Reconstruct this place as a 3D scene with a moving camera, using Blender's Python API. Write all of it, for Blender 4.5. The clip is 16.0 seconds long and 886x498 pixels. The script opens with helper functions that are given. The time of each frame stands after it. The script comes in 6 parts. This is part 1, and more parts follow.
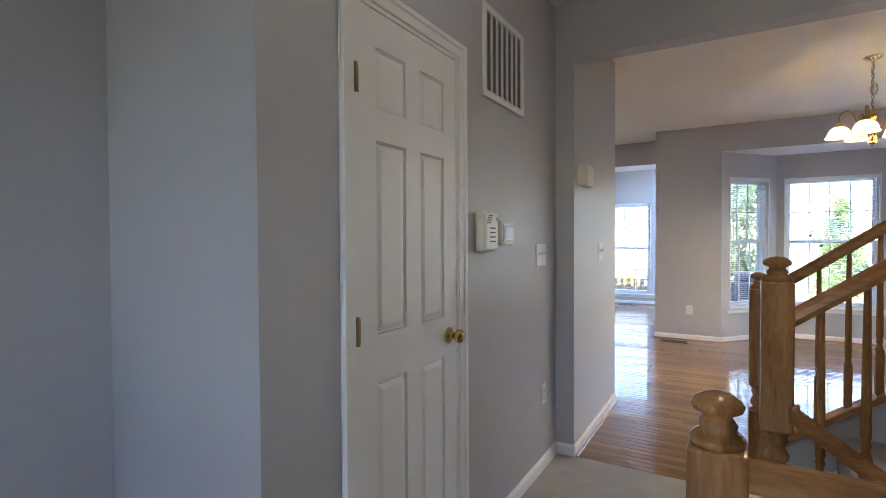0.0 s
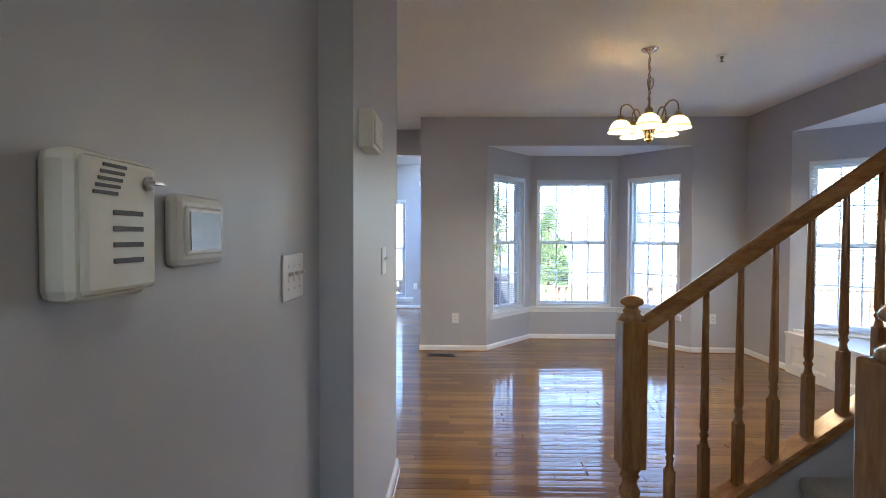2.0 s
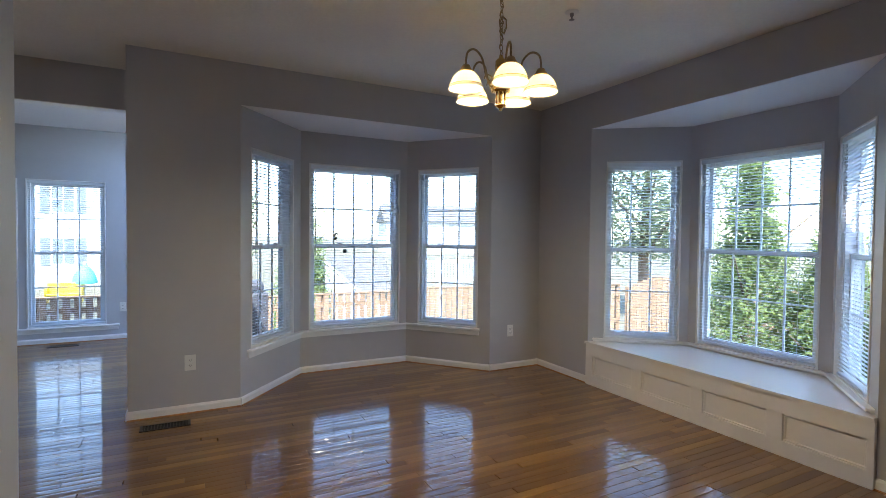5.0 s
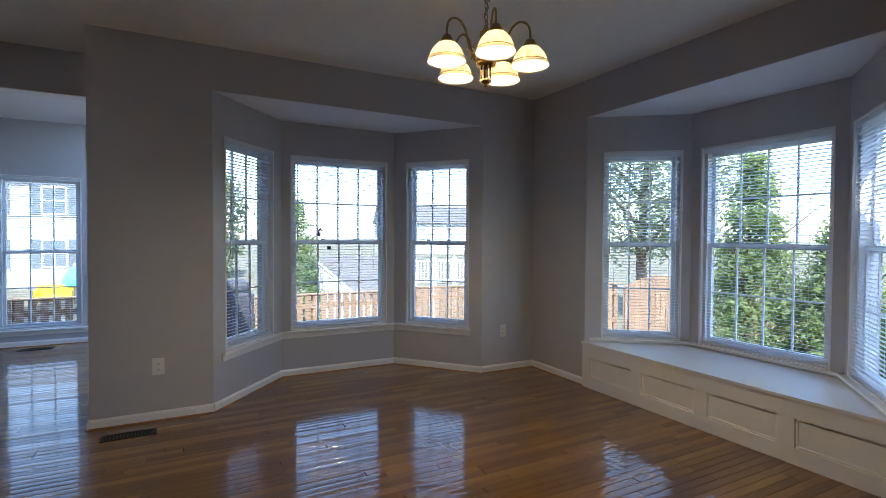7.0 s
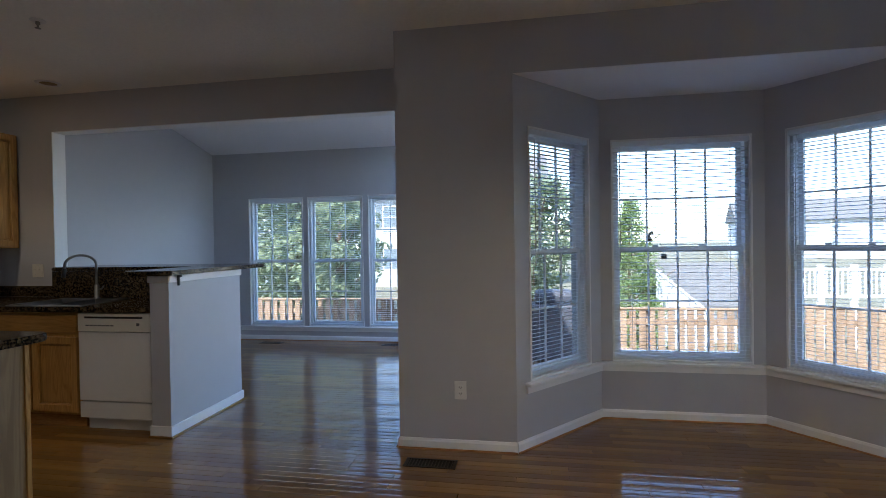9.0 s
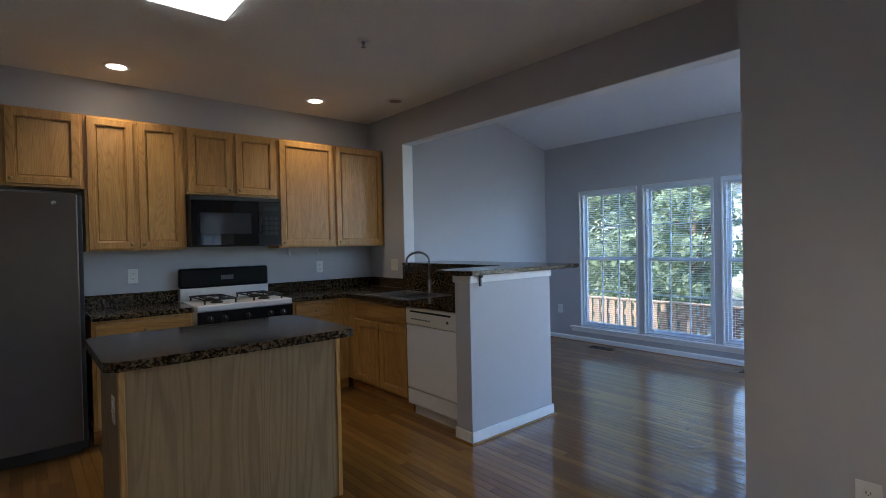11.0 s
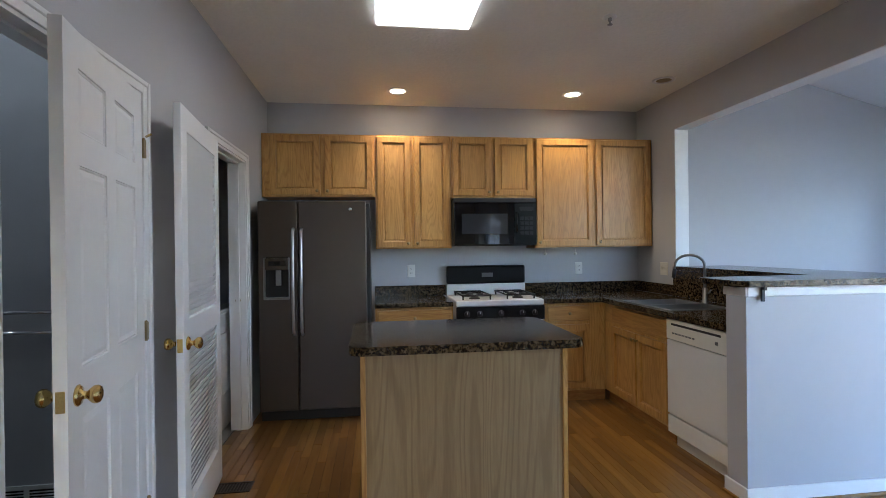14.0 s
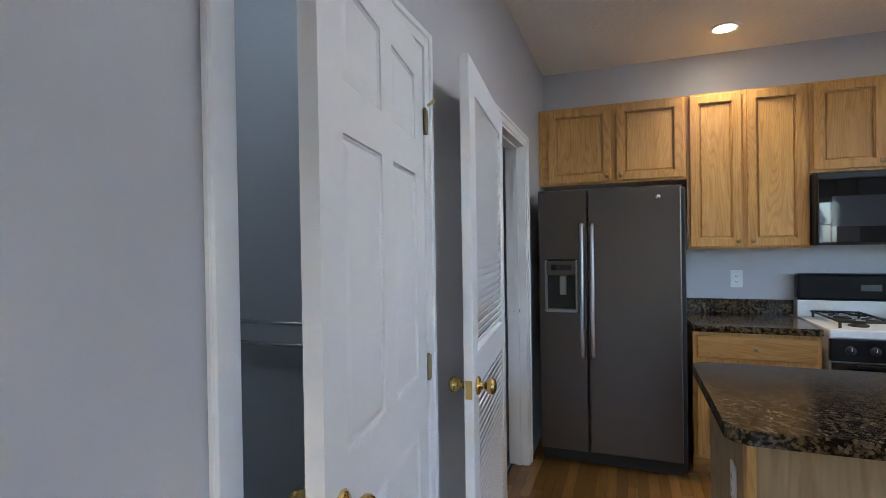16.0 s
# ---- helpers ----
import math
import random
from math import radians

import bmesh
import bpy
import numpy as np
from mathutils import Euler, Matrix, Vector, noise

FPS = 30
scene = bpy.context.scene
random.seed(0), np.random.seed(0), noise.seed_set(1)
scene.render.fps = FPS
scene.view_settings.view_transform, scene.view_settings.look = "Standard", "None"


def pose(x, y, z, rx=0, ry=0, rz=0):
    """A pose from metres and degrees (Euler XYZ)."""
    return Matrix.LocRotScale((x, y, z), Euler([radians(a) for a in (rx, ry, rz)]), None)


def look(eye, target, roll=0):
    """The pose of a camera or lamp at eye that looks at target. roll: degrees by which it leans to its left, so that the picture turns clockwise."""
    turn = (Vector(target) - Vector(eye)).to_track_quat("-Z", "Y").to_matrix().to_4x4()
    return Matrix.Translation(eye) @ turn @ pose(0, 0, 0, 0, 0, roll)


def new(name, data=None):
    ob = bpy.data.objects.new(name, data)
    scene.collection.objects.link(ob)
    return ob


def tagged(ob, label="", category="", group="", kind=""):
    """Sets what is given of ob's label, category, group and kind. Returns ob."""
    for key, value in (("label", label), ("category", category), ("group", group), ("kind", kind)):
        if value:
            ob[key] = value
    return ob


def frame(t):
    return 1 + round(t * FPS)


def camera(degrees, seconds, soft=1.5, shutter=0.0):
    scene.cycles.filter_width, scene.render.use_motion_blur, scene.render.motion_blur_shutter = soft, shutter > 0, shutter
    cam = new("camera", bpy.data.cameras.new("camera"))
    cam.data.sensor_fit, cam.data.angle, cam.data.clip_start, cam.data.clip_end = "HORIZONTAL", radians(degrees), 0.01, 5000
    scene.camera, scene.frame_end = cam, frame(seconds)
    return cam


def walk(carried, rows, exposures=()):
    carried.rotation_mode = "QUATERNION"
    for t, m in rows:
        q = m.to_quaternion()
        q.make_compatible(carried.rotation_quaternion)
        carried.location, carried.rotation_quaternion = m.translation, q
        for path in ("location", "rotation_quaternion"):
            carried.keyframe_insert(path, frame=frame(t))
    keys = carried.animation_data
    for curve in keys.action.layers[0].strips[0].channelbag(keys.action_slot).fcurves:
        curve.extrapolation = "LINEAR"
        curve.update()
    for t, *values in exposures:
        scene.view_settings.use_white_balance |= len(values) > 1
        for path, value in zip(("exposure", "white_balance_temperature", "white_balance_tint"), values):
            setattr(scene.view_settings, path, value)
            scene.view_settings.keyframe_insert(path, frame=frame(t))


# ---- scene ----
cam = camera(83.7, 16.0, soft=0.6)
PATH = [
    (0, (0.141, 0.04, 1.328), (-0.874, 1.763, 1.288), -0.3),
    (0.5, (-0.074, 0.309, 1.328), (-0.778, 2.18, 1.284), -0.1),
    (1, (-0.227, 0.619, 1.337), (-0.699, 2.563, 1.293), -0.0),
    (1.5, (-0.325, 0.996, 1.345), (-0.551, 2.982, 1.297), 0.1),
    (2, (-0.356, 1.392, 1.347), (-0.408, 3.391, 1.297), 0.2),
    (2.5, (-0.392, 1.731, 1.339), (-0.323, 3.729, 1.292), 0.3),
    (3, (-0.414, 2.067, 1.357), (-0.197, 4.055, 1.309), 0.3),
    (3.5, (-0.411, 2.368, 1.356), (-0.027, 4.33, 1.307), 0.4),
    (4, (-0.398, 2.622, 1.366), (0.101, 4.558, 1.316), 0.4),
    (4.5, (-0.387, 2.829, 1.375), (0.296, 4.708, 1.318), 0.6),
    (5, (-0.399, 2.946, 1.382), (0.528, 4.717, 1.331), 0.6),
    (5.2, (-0.397, 2.957, 1.392), (0.597, 4.691, 1.337), 0.7),
    (7.5, (-0.138, 3.303, 1.319), (0.733, 5.103, 1.282), 0.0),
    (8, (-0.073, 3.587, 1.328), (0.432, 5.522, 1.296), -0.4),
    (8.5, (-0.004, 3.804, 1.34), (0.144, 5.798, 1.305), -0.7),
    (9, (0.09, 4.036, 1.341), (-0.253, 6.006, 1.319), -0.9),
    (9.5, (0.115, 4.282, 1.335), (-0.579, 6.158, 1.317), -0.9),
    (10, (0.104, 4.467, 1.349), (-0.908, 6.192, 1.338), -1.0),
    (10.2, (0.087, 4.551, 1.345), (-1.044, 6.201, 1.333), -1.2),
    (12.3, (-0.047, 5.085, 1.416), (-1.915, 5.799, 1.405), -0.8),
    (12.5, (-0.048, 5.113, 1.401), (-1.943, 5.753, 1.4), -0.9),
    (13, (-0.021, 5.179, 1.402), (-1.962, 5.661, 1.395), -0.8),
    (13.5, (-0.014, 5.207, 1.39), (-1.979, 5.584, 1.383), -0.7),
    (14, (-0.043, 5.202, 1.375), (-2.025, 5.468, 1.368), -0.7),
    (14.5, (-0.165, 5.148, 1.382), (-2.161, 5.265, 1.369), -0.8),
    (15, (-0.368, 5.046, 1.386), (-2.364, 4.933, 1.372), -0.8),
    (15.5, (-0.567, 4.934, 1.389), (-2.515, 4.481, 1.37), -0.8),
    (16, (-0.853, 4.817, 1.422), (-2.727, 4.119, 1.404), -0.9),
]
EXPOSURE = [(0.0, 4.65, 6300, 13), (1.5, 4.45, 6050, 12), (3.0, 4.2, 6000, 10), (5.0, 3.48, 6080, 10), (7.5, 3.03, 6000, 11), (9.0, 3.0, 5980, 11), (10.0, 2.93, 5800, 10), (12.5, 3.88, 5850, 11), (14.5, 4.17, 5820, 10), (16.0, 4.35, 5600, 10)]
walk(cam, [(t, look(eye, target, roll)) for t, eye, target, roll in PATH], EXPOSURE)

# ---- world and sun ----
world = bpy.data.worlds.new("sky")
scene.world = world
world.use_nodes = True
wn = world.node_tree.nodes
sky = wn.new("ShaderNodeTexSky")
sky.sky_type, sky.sun_disc = "NISHITA", False
sky.sun_elevation, sky.sun_rotation = radians(52), radians(205)
world.node_tree.links.new(sky.outputs[0], wn["Background"].inputs[0])
wn["Background"].inputs[1].default_value = 0.15
sun_data = bpy.data.lights.new("sun", "SUN")
sun_data.energy, sun_data.angle, sun_data.color = 3.0, radians(0.5), (1.0, 0.95, 0.88)
sun = new("sun", sun_data)
sun.matrix_world = look((0, 0, 30), (8.0, 16.0, 7.0))


# ---- materials ----
def material(name, color, rough=0.5, metal=0.0, vary=0.08, scale=6.0, bump=0.0, bump_scale=60.0, coat=0.0, emit=0.0, emit_color=None, spec=0.5):
    """A surface with large and small variation of tone, and fine relief."""
    m = bpy.data.materials.new(name)
    m.use_nodes = True
    nt = m.node_tree
    n, l = nt.nodes, nt.links
    b = n["Principled BSDF"]
    b.inputs["Roughness"].default_value, b.inputs["Metallic"].default_value = rough, metal
    b.inputs["Coat Weight"].default_value = coat
    b.inputs["Coat Roughness"].default_value = 0.08
    b.inputs["Specular IOR Level"].default_value = spec
    tc = n.new("ShaderNodeTexCoord")
    big = n.new("ShaderNodeTexNoise")
    big.inputs["Scale"].default_value, big.inputs["Detail"].default_value = scale * 0.25, 4
    small = n.new("ShaderNodeTexNoise")
    small.inputs["Scale"].default_value, small.inputs["Detail"].default_value = scale * 5, 3
    add = n.new("ShaderNodeMath")
    add.operation = "ADD"
    for t in (big, small):
        l.new(tc.outputs["Object"], t.inputs["Vector"])
    l.new(big.outputs["Fac"], add.inputs[0]), l.new(small.outputs["Fac"], add.inputs[1])
    ramp = n.new("ShaderNodeMapRange")
    ramp.inputs["From Min"].default_value, ramp.inputs["From Max"].default_value = 0.6, 1.4
    ramp.inputs["To Min"].default_value, ramp.inputs["To Max"].default_value = 1 - vary, 1 + vary
    l.new(add.outputs[0], ramp.inputs["Value"])
    mul = n.new("ShaderNodeVectorMath")
    mul.operation = "SCALE"
    mul.inputs[0].default_value = color
    l.new(ramp.outputs[0], mul.inputs["Scale"])
    l.new(mul.outputs["Vector"], b.inputs["Base Color"])
    if bump:
        bn = n.new("ShaderNodeTexNoise")
        bn.inputs["Scale"].default_value, bn.inputs["Detail"].default_value = bump_scale, 4
        l.new(tc.outputs["Object"], bn.inputs["Vector"])
        bu = n.new("ShaderNodeBump")
        bu.inputs["Strength"].default_value, bu.inputs["Distance"].default_value = bump, 0.004
        l.new(bn.outputs["Fac"], bu.inputs["Height"]), l.new(bu.outputs[0], b.inputs["Normal"])
    if emit:
        b.inputs["Emission Strength"].default_value = emit
        b.inputs["Emission Color"].default_value = (*(emit_color or color), 1)
    return m


def wood(name, light, dark, rough, stretch=(1, 14, 14), scale=3.0, coat=0.0, random_tone=0.0, bump=0.15, line=0.5, island=False, grain_amt=1.0, rings=0.0, coat_ior=1.62, gloss=0.5):
    """Oak: long grain along the local axis with the smallest stretch, tone by the piece."""
    m = bpy.data.materials.new(name)
    m.use_nodes = True
    nt = m.node_tree
    n, l = nt.nodes, nt.links
    b = n["Principled BSDF"]
    b.inputs["Roughness"].default_value, b.inputs["Coat Weight"].default_value = rough, coat
    b.inputs["Coat Roughness"].default_value = 0.022
    b.inputs["Coat IOR"].default_value = coat_ior
    b.inputs["Specular IOR Level"].default_value = gloss
    tc = n.new("ShaderNodeTexCoord")
    mp = n.new("ShaderNodeMapping")
    mp.inputs["Scale"].default_value = stretch
    off = n.new("ShaderNodeVectorMath")
    off.operation = "ADD"
    if island:
        rnd = n.new("ShaderNodeNewGeometry").outputs["Random Per Island"]
    else:
        rnd = n.new("ShaderNodeObjectInfo").outputs["Random"]
    sc = n.new("ShaderNodeMath")
    sc.operation = "MULTIPLY"
    sc.inputs[1].default_value = 37.0
    l.new(rnd, sc.inputs[0])
    l.new(tc.outputs["Object"], mp.inputs["Vector"])
    l.new(mp.outputs[0], off.inputs[0]), l.new(sc.outputs[0], off.inputs[1])
    grain = n.new("ShaderNodeTexNoise")
    grain.inputs["Scale"].default_value, grain.inputs["Detail"].default_value, grain.inputs["Distortion"].default_value = scale, 6, 0.6
    l.new(off.outputs[0], grain.inputs["Vector"])
    wave = n.new("ShaderNodeTexNoise")
    wave.inputs["Scale"].default_value, wave.inputs["Detail"].default_value = scale * 6, 2
    l.new(off.outputs[0], wave.inputs["Vector"])
    mix = n.new("ShaderNodeMath")
    mix.operation = "MULTIPLY_ADD"
    mix.inputs[1].default_value = line
    soft_grain = n.new("ShaderNodeMath")
    soft_grain.operation = "MULTIPLY_ADD"
    soft_grain.inputs[1].default_value, soft_grain.inputs[2].default_value = grain_amt, 0.5 * (1 - grain_amt) + 0.25 * (0.5 - line) * 2 * 0.5
    l.new(grain.outputs["Fac"], soft_grain.inputs[0])
    l.new(wave.outputs["Fac"], mix.inputs[0]), l.new(soft_grain.outputs[0], mix.inputs[2])
    tone = n.new("ShaderNodeMath")
    tone.operation = "MULTIPLY_ADD"
    tone.inputs[1].default_value = random_tone
    l.new(rnd, tone.inputs[0]), l.new(mix.outputs[0], tone.inputs[2])
    last = tone
    if rings:
        wide = n.new("ShaderNodeVectorMath")
        wide.operation = "SCALE"
        wide.inputs["Scale"].default_value = 0.42
        l.new(off.outputs[0], wide.inputs[0])
        arch = n.new("ShaderNodeTexNoise")
        arch.inputs["Scale"].default_value, arch.inputs["Detail"].default_value, arch.inputs["Distortion"].default_value = scale * 0.5, 1.5, 0.25
        l.new(wide.outputs[0], arch.inputs["Vector"])
        many = n.new("ShaderNodeMath")
        many.operation = "MULTIPLY"
        many.inputs[1].default_value = 190.0
        wav = n.new("ShaderNodeMath")
        wav.operation = "SINE"
        l.new(arch.outputs["Fac"], many.inputs[0]), l.new(many.outputs[0], wav.inputs[0])
        thin = n.new("ShaderNodeMapRange")
        thin.inputs["From Min"].default_value, thin.inputs["From Max"].default_value = 0.1, 1.0
        thin.inputs["To Min"].default_value, thin.inputs["To Max"].default_value = -0.12 * rings, rings
        l.new(wav.outputs[0], thin.inputs["Value"])
        last = n.new("ShaderNodeMath")
        l.new(tone.outputs[0], last.inputs[0]), l.new(thin.outputs[0], last.inputs[1])
    cr = n.new("ShaderNodeValToRGB")
    e = cr.color_ramp.elements
    e[0].position, e[1].position = 0.45 + 0.2 * random_tone, 0.95 + 0.8 * random_tone
    e[0].color, e[1].color = (*light, 1), (*dark, 1)
    l.new(last.outputs[0], cr.inputs["Fac"])
    l.new(cr.outputs[0], b.inputs["Base Color"])
    bu = n.new("ShaderNodeBump")
    bu.inputs["Strength"].default_value, bu.inputs["Distance"].default_value = bump, 0.001
    l.new(wave.outputs["Fac"], bu.inputs["Height"]), l.new(bu.outputs[0], b.inputs["Normal"])
    return m


def granite(name):
    """Polished dark stone with brown and grey flecks."""
    m = bpy.data.materials.new(name)
    m.use_nodes = True
    nt = m.node_tree
    n, l = nt.nodes, nt.links
    b = n["Principled BSDF"]
    b.inputs["Roughness"].default_value, b.inputs["Specular IOR Level"].default_value = 0.14, 0.3
    tc = n.new("ShaderNodeTexCoord")
    v = n.new("ShaderNodeTexVoronoi")
    v.inputs["Scale"].default_value = 110
    s = n.new("ShaderNodeTexNoise")
    s.inputs["Scale"].default_value, s.inputs["Detail"].default_value = 42, 7
    l.new(tc.outputs["Object"], v.inputs["Vector"]), l.new(tc.outputs["Object"], s.inputs["Vector"])
    sep = n.new("ShaderNodeSeparateColor")
    l.new(v.outputs["Color"], sep.inputs[0])
    mx = n.new("ShaderNodeMath")
    mx.operation = "MULTIPLY_ADD"
    mx.inputs[1].default_value = 0.45
    l.new(sep.outputs[0], mx.inputs[0]), l.new(s.outputs["Fac"], mx.inputs[2])
    cr = n.new("ShaderNodeValToRGB")
    e = cr.color_ramp.elements
    e[0].position, e[0].color = 0.50, (0.003, 0.003, 0.003, 1)
    e[1].position, e[1].color = 0.98, (0.125, 0.09, 0.052, 1)
    k = e.new(0.66)
    k.color = (0.014, 0.009, 0.006, 1)
    k2 = e.new(0.80)
    k2.color = (0.08, 0.053, 0.026, 1)
    l.new(mx.outputs[0], cr.inputs[0]), l.new(cr.outputs[0], b.inputs["Base Color"])
    return m


def glass(name, tint=(1, 1, 1), gloss=0.035):
    """A thin pane: lets light straight through, dimmed by tint, with a faint gloss."""
    m = bpy.data.materials.new(name)
    m.use_nodes = True
    nt = m.node_tree
    n, l = nt.nodes, nt.links
    n.remove(n["Principled BSDF"])
    tr, gl, mx = n.new("ShaderNodeBsdfTransparent"), n.new("ShaderNodeBsdfGlossy"), n.new("ShaderNodeMixShader")
    tr.inputs[0].default_value = (*tint, 1)
    gl.inputs["Roughness"].default_value = 0.02
    mx.inputs[0].default_value = gloss
    l.new(tr.outputs[0], mx.inputs[1]), l.new(gl.outputs[0], mx.inputs[2])
    l.new(mx.outputs[0], n["Material Output"].inputs[0])
    return m


WALL = material("wall_paint", (0.47, 0.47, 0.495), 0.45, vary=0.02, scale=2.0, bump=0.12, bump_scale=90)
CEIL = material("ceiling_paint", (0.86, 0.845, 0.78), 0.9, vary=0.04, scale=9, bump=1.0, bump_scale=34)
TRIM = material("white_trim_paint", (0.80, 0.80, 0.80), 0.35, vary=0.02, bump=0.05, bump_scale=40)
VINYL = material("white_vinyl", (0.76, 0.79, 0.82), 0.4, vary=0.02)
SOFFIT_PAINT = material("soffit_paint", (0.84, 0.84, 0.86), 0.6, vary=0.02, bump=0.1, bump_scale=60)
SLAT = material("blind_slat", (0.82, 0.85, 0.88), 0.45, vary=0.02)
FLOOR_OAK = wood("floor_oak", (0.325, 0.168, 0.040), (0.172, 0.079, 0.017), 0.3, (1.4, 16, 16), 2.2, coat=1.0, coat_ior=1.55, random_tone=0.5, gloss=0.08, bump=0.05, line=0.14, grain_amt=0.45)
FLOOR_OAK_ISLE = wood("floor_oak_joined", (0.325, 0.168, 0.040), (0.172, 0.079, 0.017), 0.3, (1.4, 16, 16), 2.2, coat=1.0, coat_ior=1.55, random_tone=0.5, gloss=0.08, bump=0.05, line=0.14, grain_amt=0.45, island=True)
CAB_OAK = wood("cabinet_oak", (0.64, 0.37, 0.112), (0.36, 0.175, 0.042), 0.36, (12, 12, 1.2), 2.4, random_tone=0.14, line=0.3, grain_amt=0.6, rings=0.14)
CAB_OAK_ACROSS = wood("cabinet_oak_across", (0.62, 0.355, 0.105), (0.34, 0.165, 0.04), 0.36, (1.2, 12, 12), 2.4, random_tone=0.14, line=0.3, grain_amt=0.6, rings=0.09)
ISLE_OAK = wood("island_oak_veneer", (0.37, 0.255, 0.125), (0.235, 0.15, 0.068), 0.5, (8, 8, 0.8), 1.8, random_tone=0.1, line=0.4, grain_amt=0.6, rings=0.20)
RAIL_OAK = wood("stair_oak", (0.48, 0.24, 0.082), (0.25, 0.108, 0.034), 0.25, (9, 9, 1.4), 3.0, coat=0.3, random_tone=0.15)
RAIL_OAK_LONG = wood("stair_oak_long", (0.48, 0.24, 0.082), (0.25, 0.108, 0.034), 0.22, (1.4, 9, 9), 3.0, coat=0.3, random_tone=0.15)
CARPET = material("carpet", (0.42, 0.42, 0.40), 0.95, vary=0.18, scale=30, bump=1.0, bump_scale=400)
GRANITE = granite("dark_granite")
BRASS = material("polished_brass", (0.62, 0.44, 0.16), 0.11, 1.0, vary=0.05)
ANTIQUE = material("aged_brass", (0.36, 0.28, 0.15), 0.5, 1.0, vary=0.1)
CHROME = material("chrome", (0.72, 0.73, 0.75), 0.12, 1.0, vary=0.03)
STEEL = material("brushed_steel", (0.55, 0.55, 0.56), 0.3, 1.0, vary=0.05)
NICKEL = material("dull_nickel", (0.27, 0.26, 0.245), 0.35, 0.9, vary=0.08)
SLATE = material("slate_steel", (0.088, 0.069, 0.055), 0.34, 0.65, vary=0.04, scale=2)
BLACK = material("black_gloss", (0.004, 0.004, 0.005), 0.025, vary=0.05, spec=0.8)
BLACK_SOFT = material("black_panel", (0.004, 0.004, 0.005), 0.28, vary=0.05, spec=0.25)
BLACK_SATIN = material("black_satin", (0.008, 0.008, 0.009), 0.5, vary=0.1)
DARK = material("dark_gap", (0.02, 0.02, 0.02), 0.9)
ENAMEL = material("white_enamel", (0.78, 0.77, 0.74), 0.22, vary=0.02)
PLASTIC = material("ivory_plastic", (0.72, 0.69, 0.60), 0.4, vary=0.03)
WHITE_PLASTIC = material("white_plastic", (0.76, 0.76, 0.74), 0.4, vary=0.02)
GREY_MARK = material("grey_mark", (0.10, 0.10, 0.10), 0.6)
LCD = material("lcd_glass", (0.25, 0.30, 0.29), 0.15, vary=0.05)
TILE = material("laundry_floor_tile", (0.33, 0.31, 0.27), 0.5, vary=0.1)
# grey tint stands in for a dimmer view and reflection of outdoors
GLASS = glass("window_glass", (0.79, 0.81, 0.82))
# untinted, for the opening added to light the great room
CLEAR_GLASS = glass("fill_opening_glass")
SHADE = material("frosted_glass_shade", (0.86, 0.80, 0.66), 0.35, emit=0.03, emit_color=(1.0, 0.84, 0.58))


def let_through(mat, color, share):
    """Mixes in light that passes through a thin sheet."""
    nt = mat.node_tree
    tl, mx = nt.nodes.new("ShaderNodeBsdfTranslucent"), nt.nodes.new("ShaderNodeMixShader")
    tl.inputs[0].default_value, mx.inputs[0].default_value = (*color, 1), share
    nt.links.new(nt.nodes["Principled BSDF"].outputs[0], mx.inputs[1]), nt.links.new(tl.outputs[0], mx.inputs[2])
    nt.links.new(mx.outputs[0], nt.nodes["Material Output"].inputs[0])


let_through(SHADE, (0.92, 0.80, 0.56), 0.22)
let_through(SLAT, (0.86, 0.91, 0.96), 0.55)
DIFFUSER = material("light_diffuser", (0.9, 0.9, 0.9), 0.6, emit=0.38, emit_color=(1.0, 0.96, 0.90))
LAMP_GLOW = material("lamp_glow", (0.9, 0.9, 0.9), 0.6, emit=3.0, emit_color=(1.0, 0.86, 0.62))
FENCE = wood("fence_cedar", (0.33, 0.23, 0.15), (0.20, 0.13, 0.08), 0.8, (10, 10, 1), 2.0, random_tone=0.25)
DECK = wood("deck_boards", (0.40, 0.27, 0.17), (0.24, 0.15, 0.09), 0.8, (1, 10, 10), 2.0, random_tone=0.25)
GRASS = material("grass", (0.11, 0.105, 0.07), 0.95, vary=0.35, scale=3, bump=1.0, bump_scale=30)
LEAF = material("leaf", (0.14, 0.17, 0.10), 0.6, vary=0.4, scale=2.0)
LEAF_DARK = material("needle_leaf", (0.12, 0.16, 0.06), 0.65, vary=0.4, scale=2.0)
let_through(LEAF, (0.32, 0.38, 0.24), 0.5)
let_through(LEAF_DARK, (0.34, 0.44, 0.14), 0.5)
BARK = material("bark", (0.13, 0.09, 0.06), 0.95, vary=0.3, bump=1.0, bump_scale=30)
SIDING = material("house_siding", (0.42, 0.43, 0.44), 0.7, vary=0.05)
ROOFING = material("roof_shingle", (0.10, 0.10, 0.10), 0.95, vary=0.2, scale=20, bump=0.6)
HOUSE_GLASS = material("house_window_glass", (0.14, 0.17, 0.19), 0.1)


# ---- builders ----
def box(bm, x0, x1, y0, y1, z0, z1, bevel=0.0):
    """A box added to a bmesh, with chamfered edges where bevel is given."""
    r = bmesh.ops.create_cube(bm, size=1.0)
    for v in r["verts"]:
        v.co = Vector(((x0 + x1) / 2 + v.co.x * (x1 - x0), (y0 + y1) / 2 + v.co.y * (y1 - y0), (z0 + z1) / 2 + v.co.z * (z1 - z0)))
    if bevel:
        edges = list({e for v in r["verts"] for e in v.link_edges})
        bmesh.ops.bevel(bm, geom=edges, offset=bevel, segments=2 if bevel > 0.004 else 1, profile=0.5, affect="EDGES")
    return bm


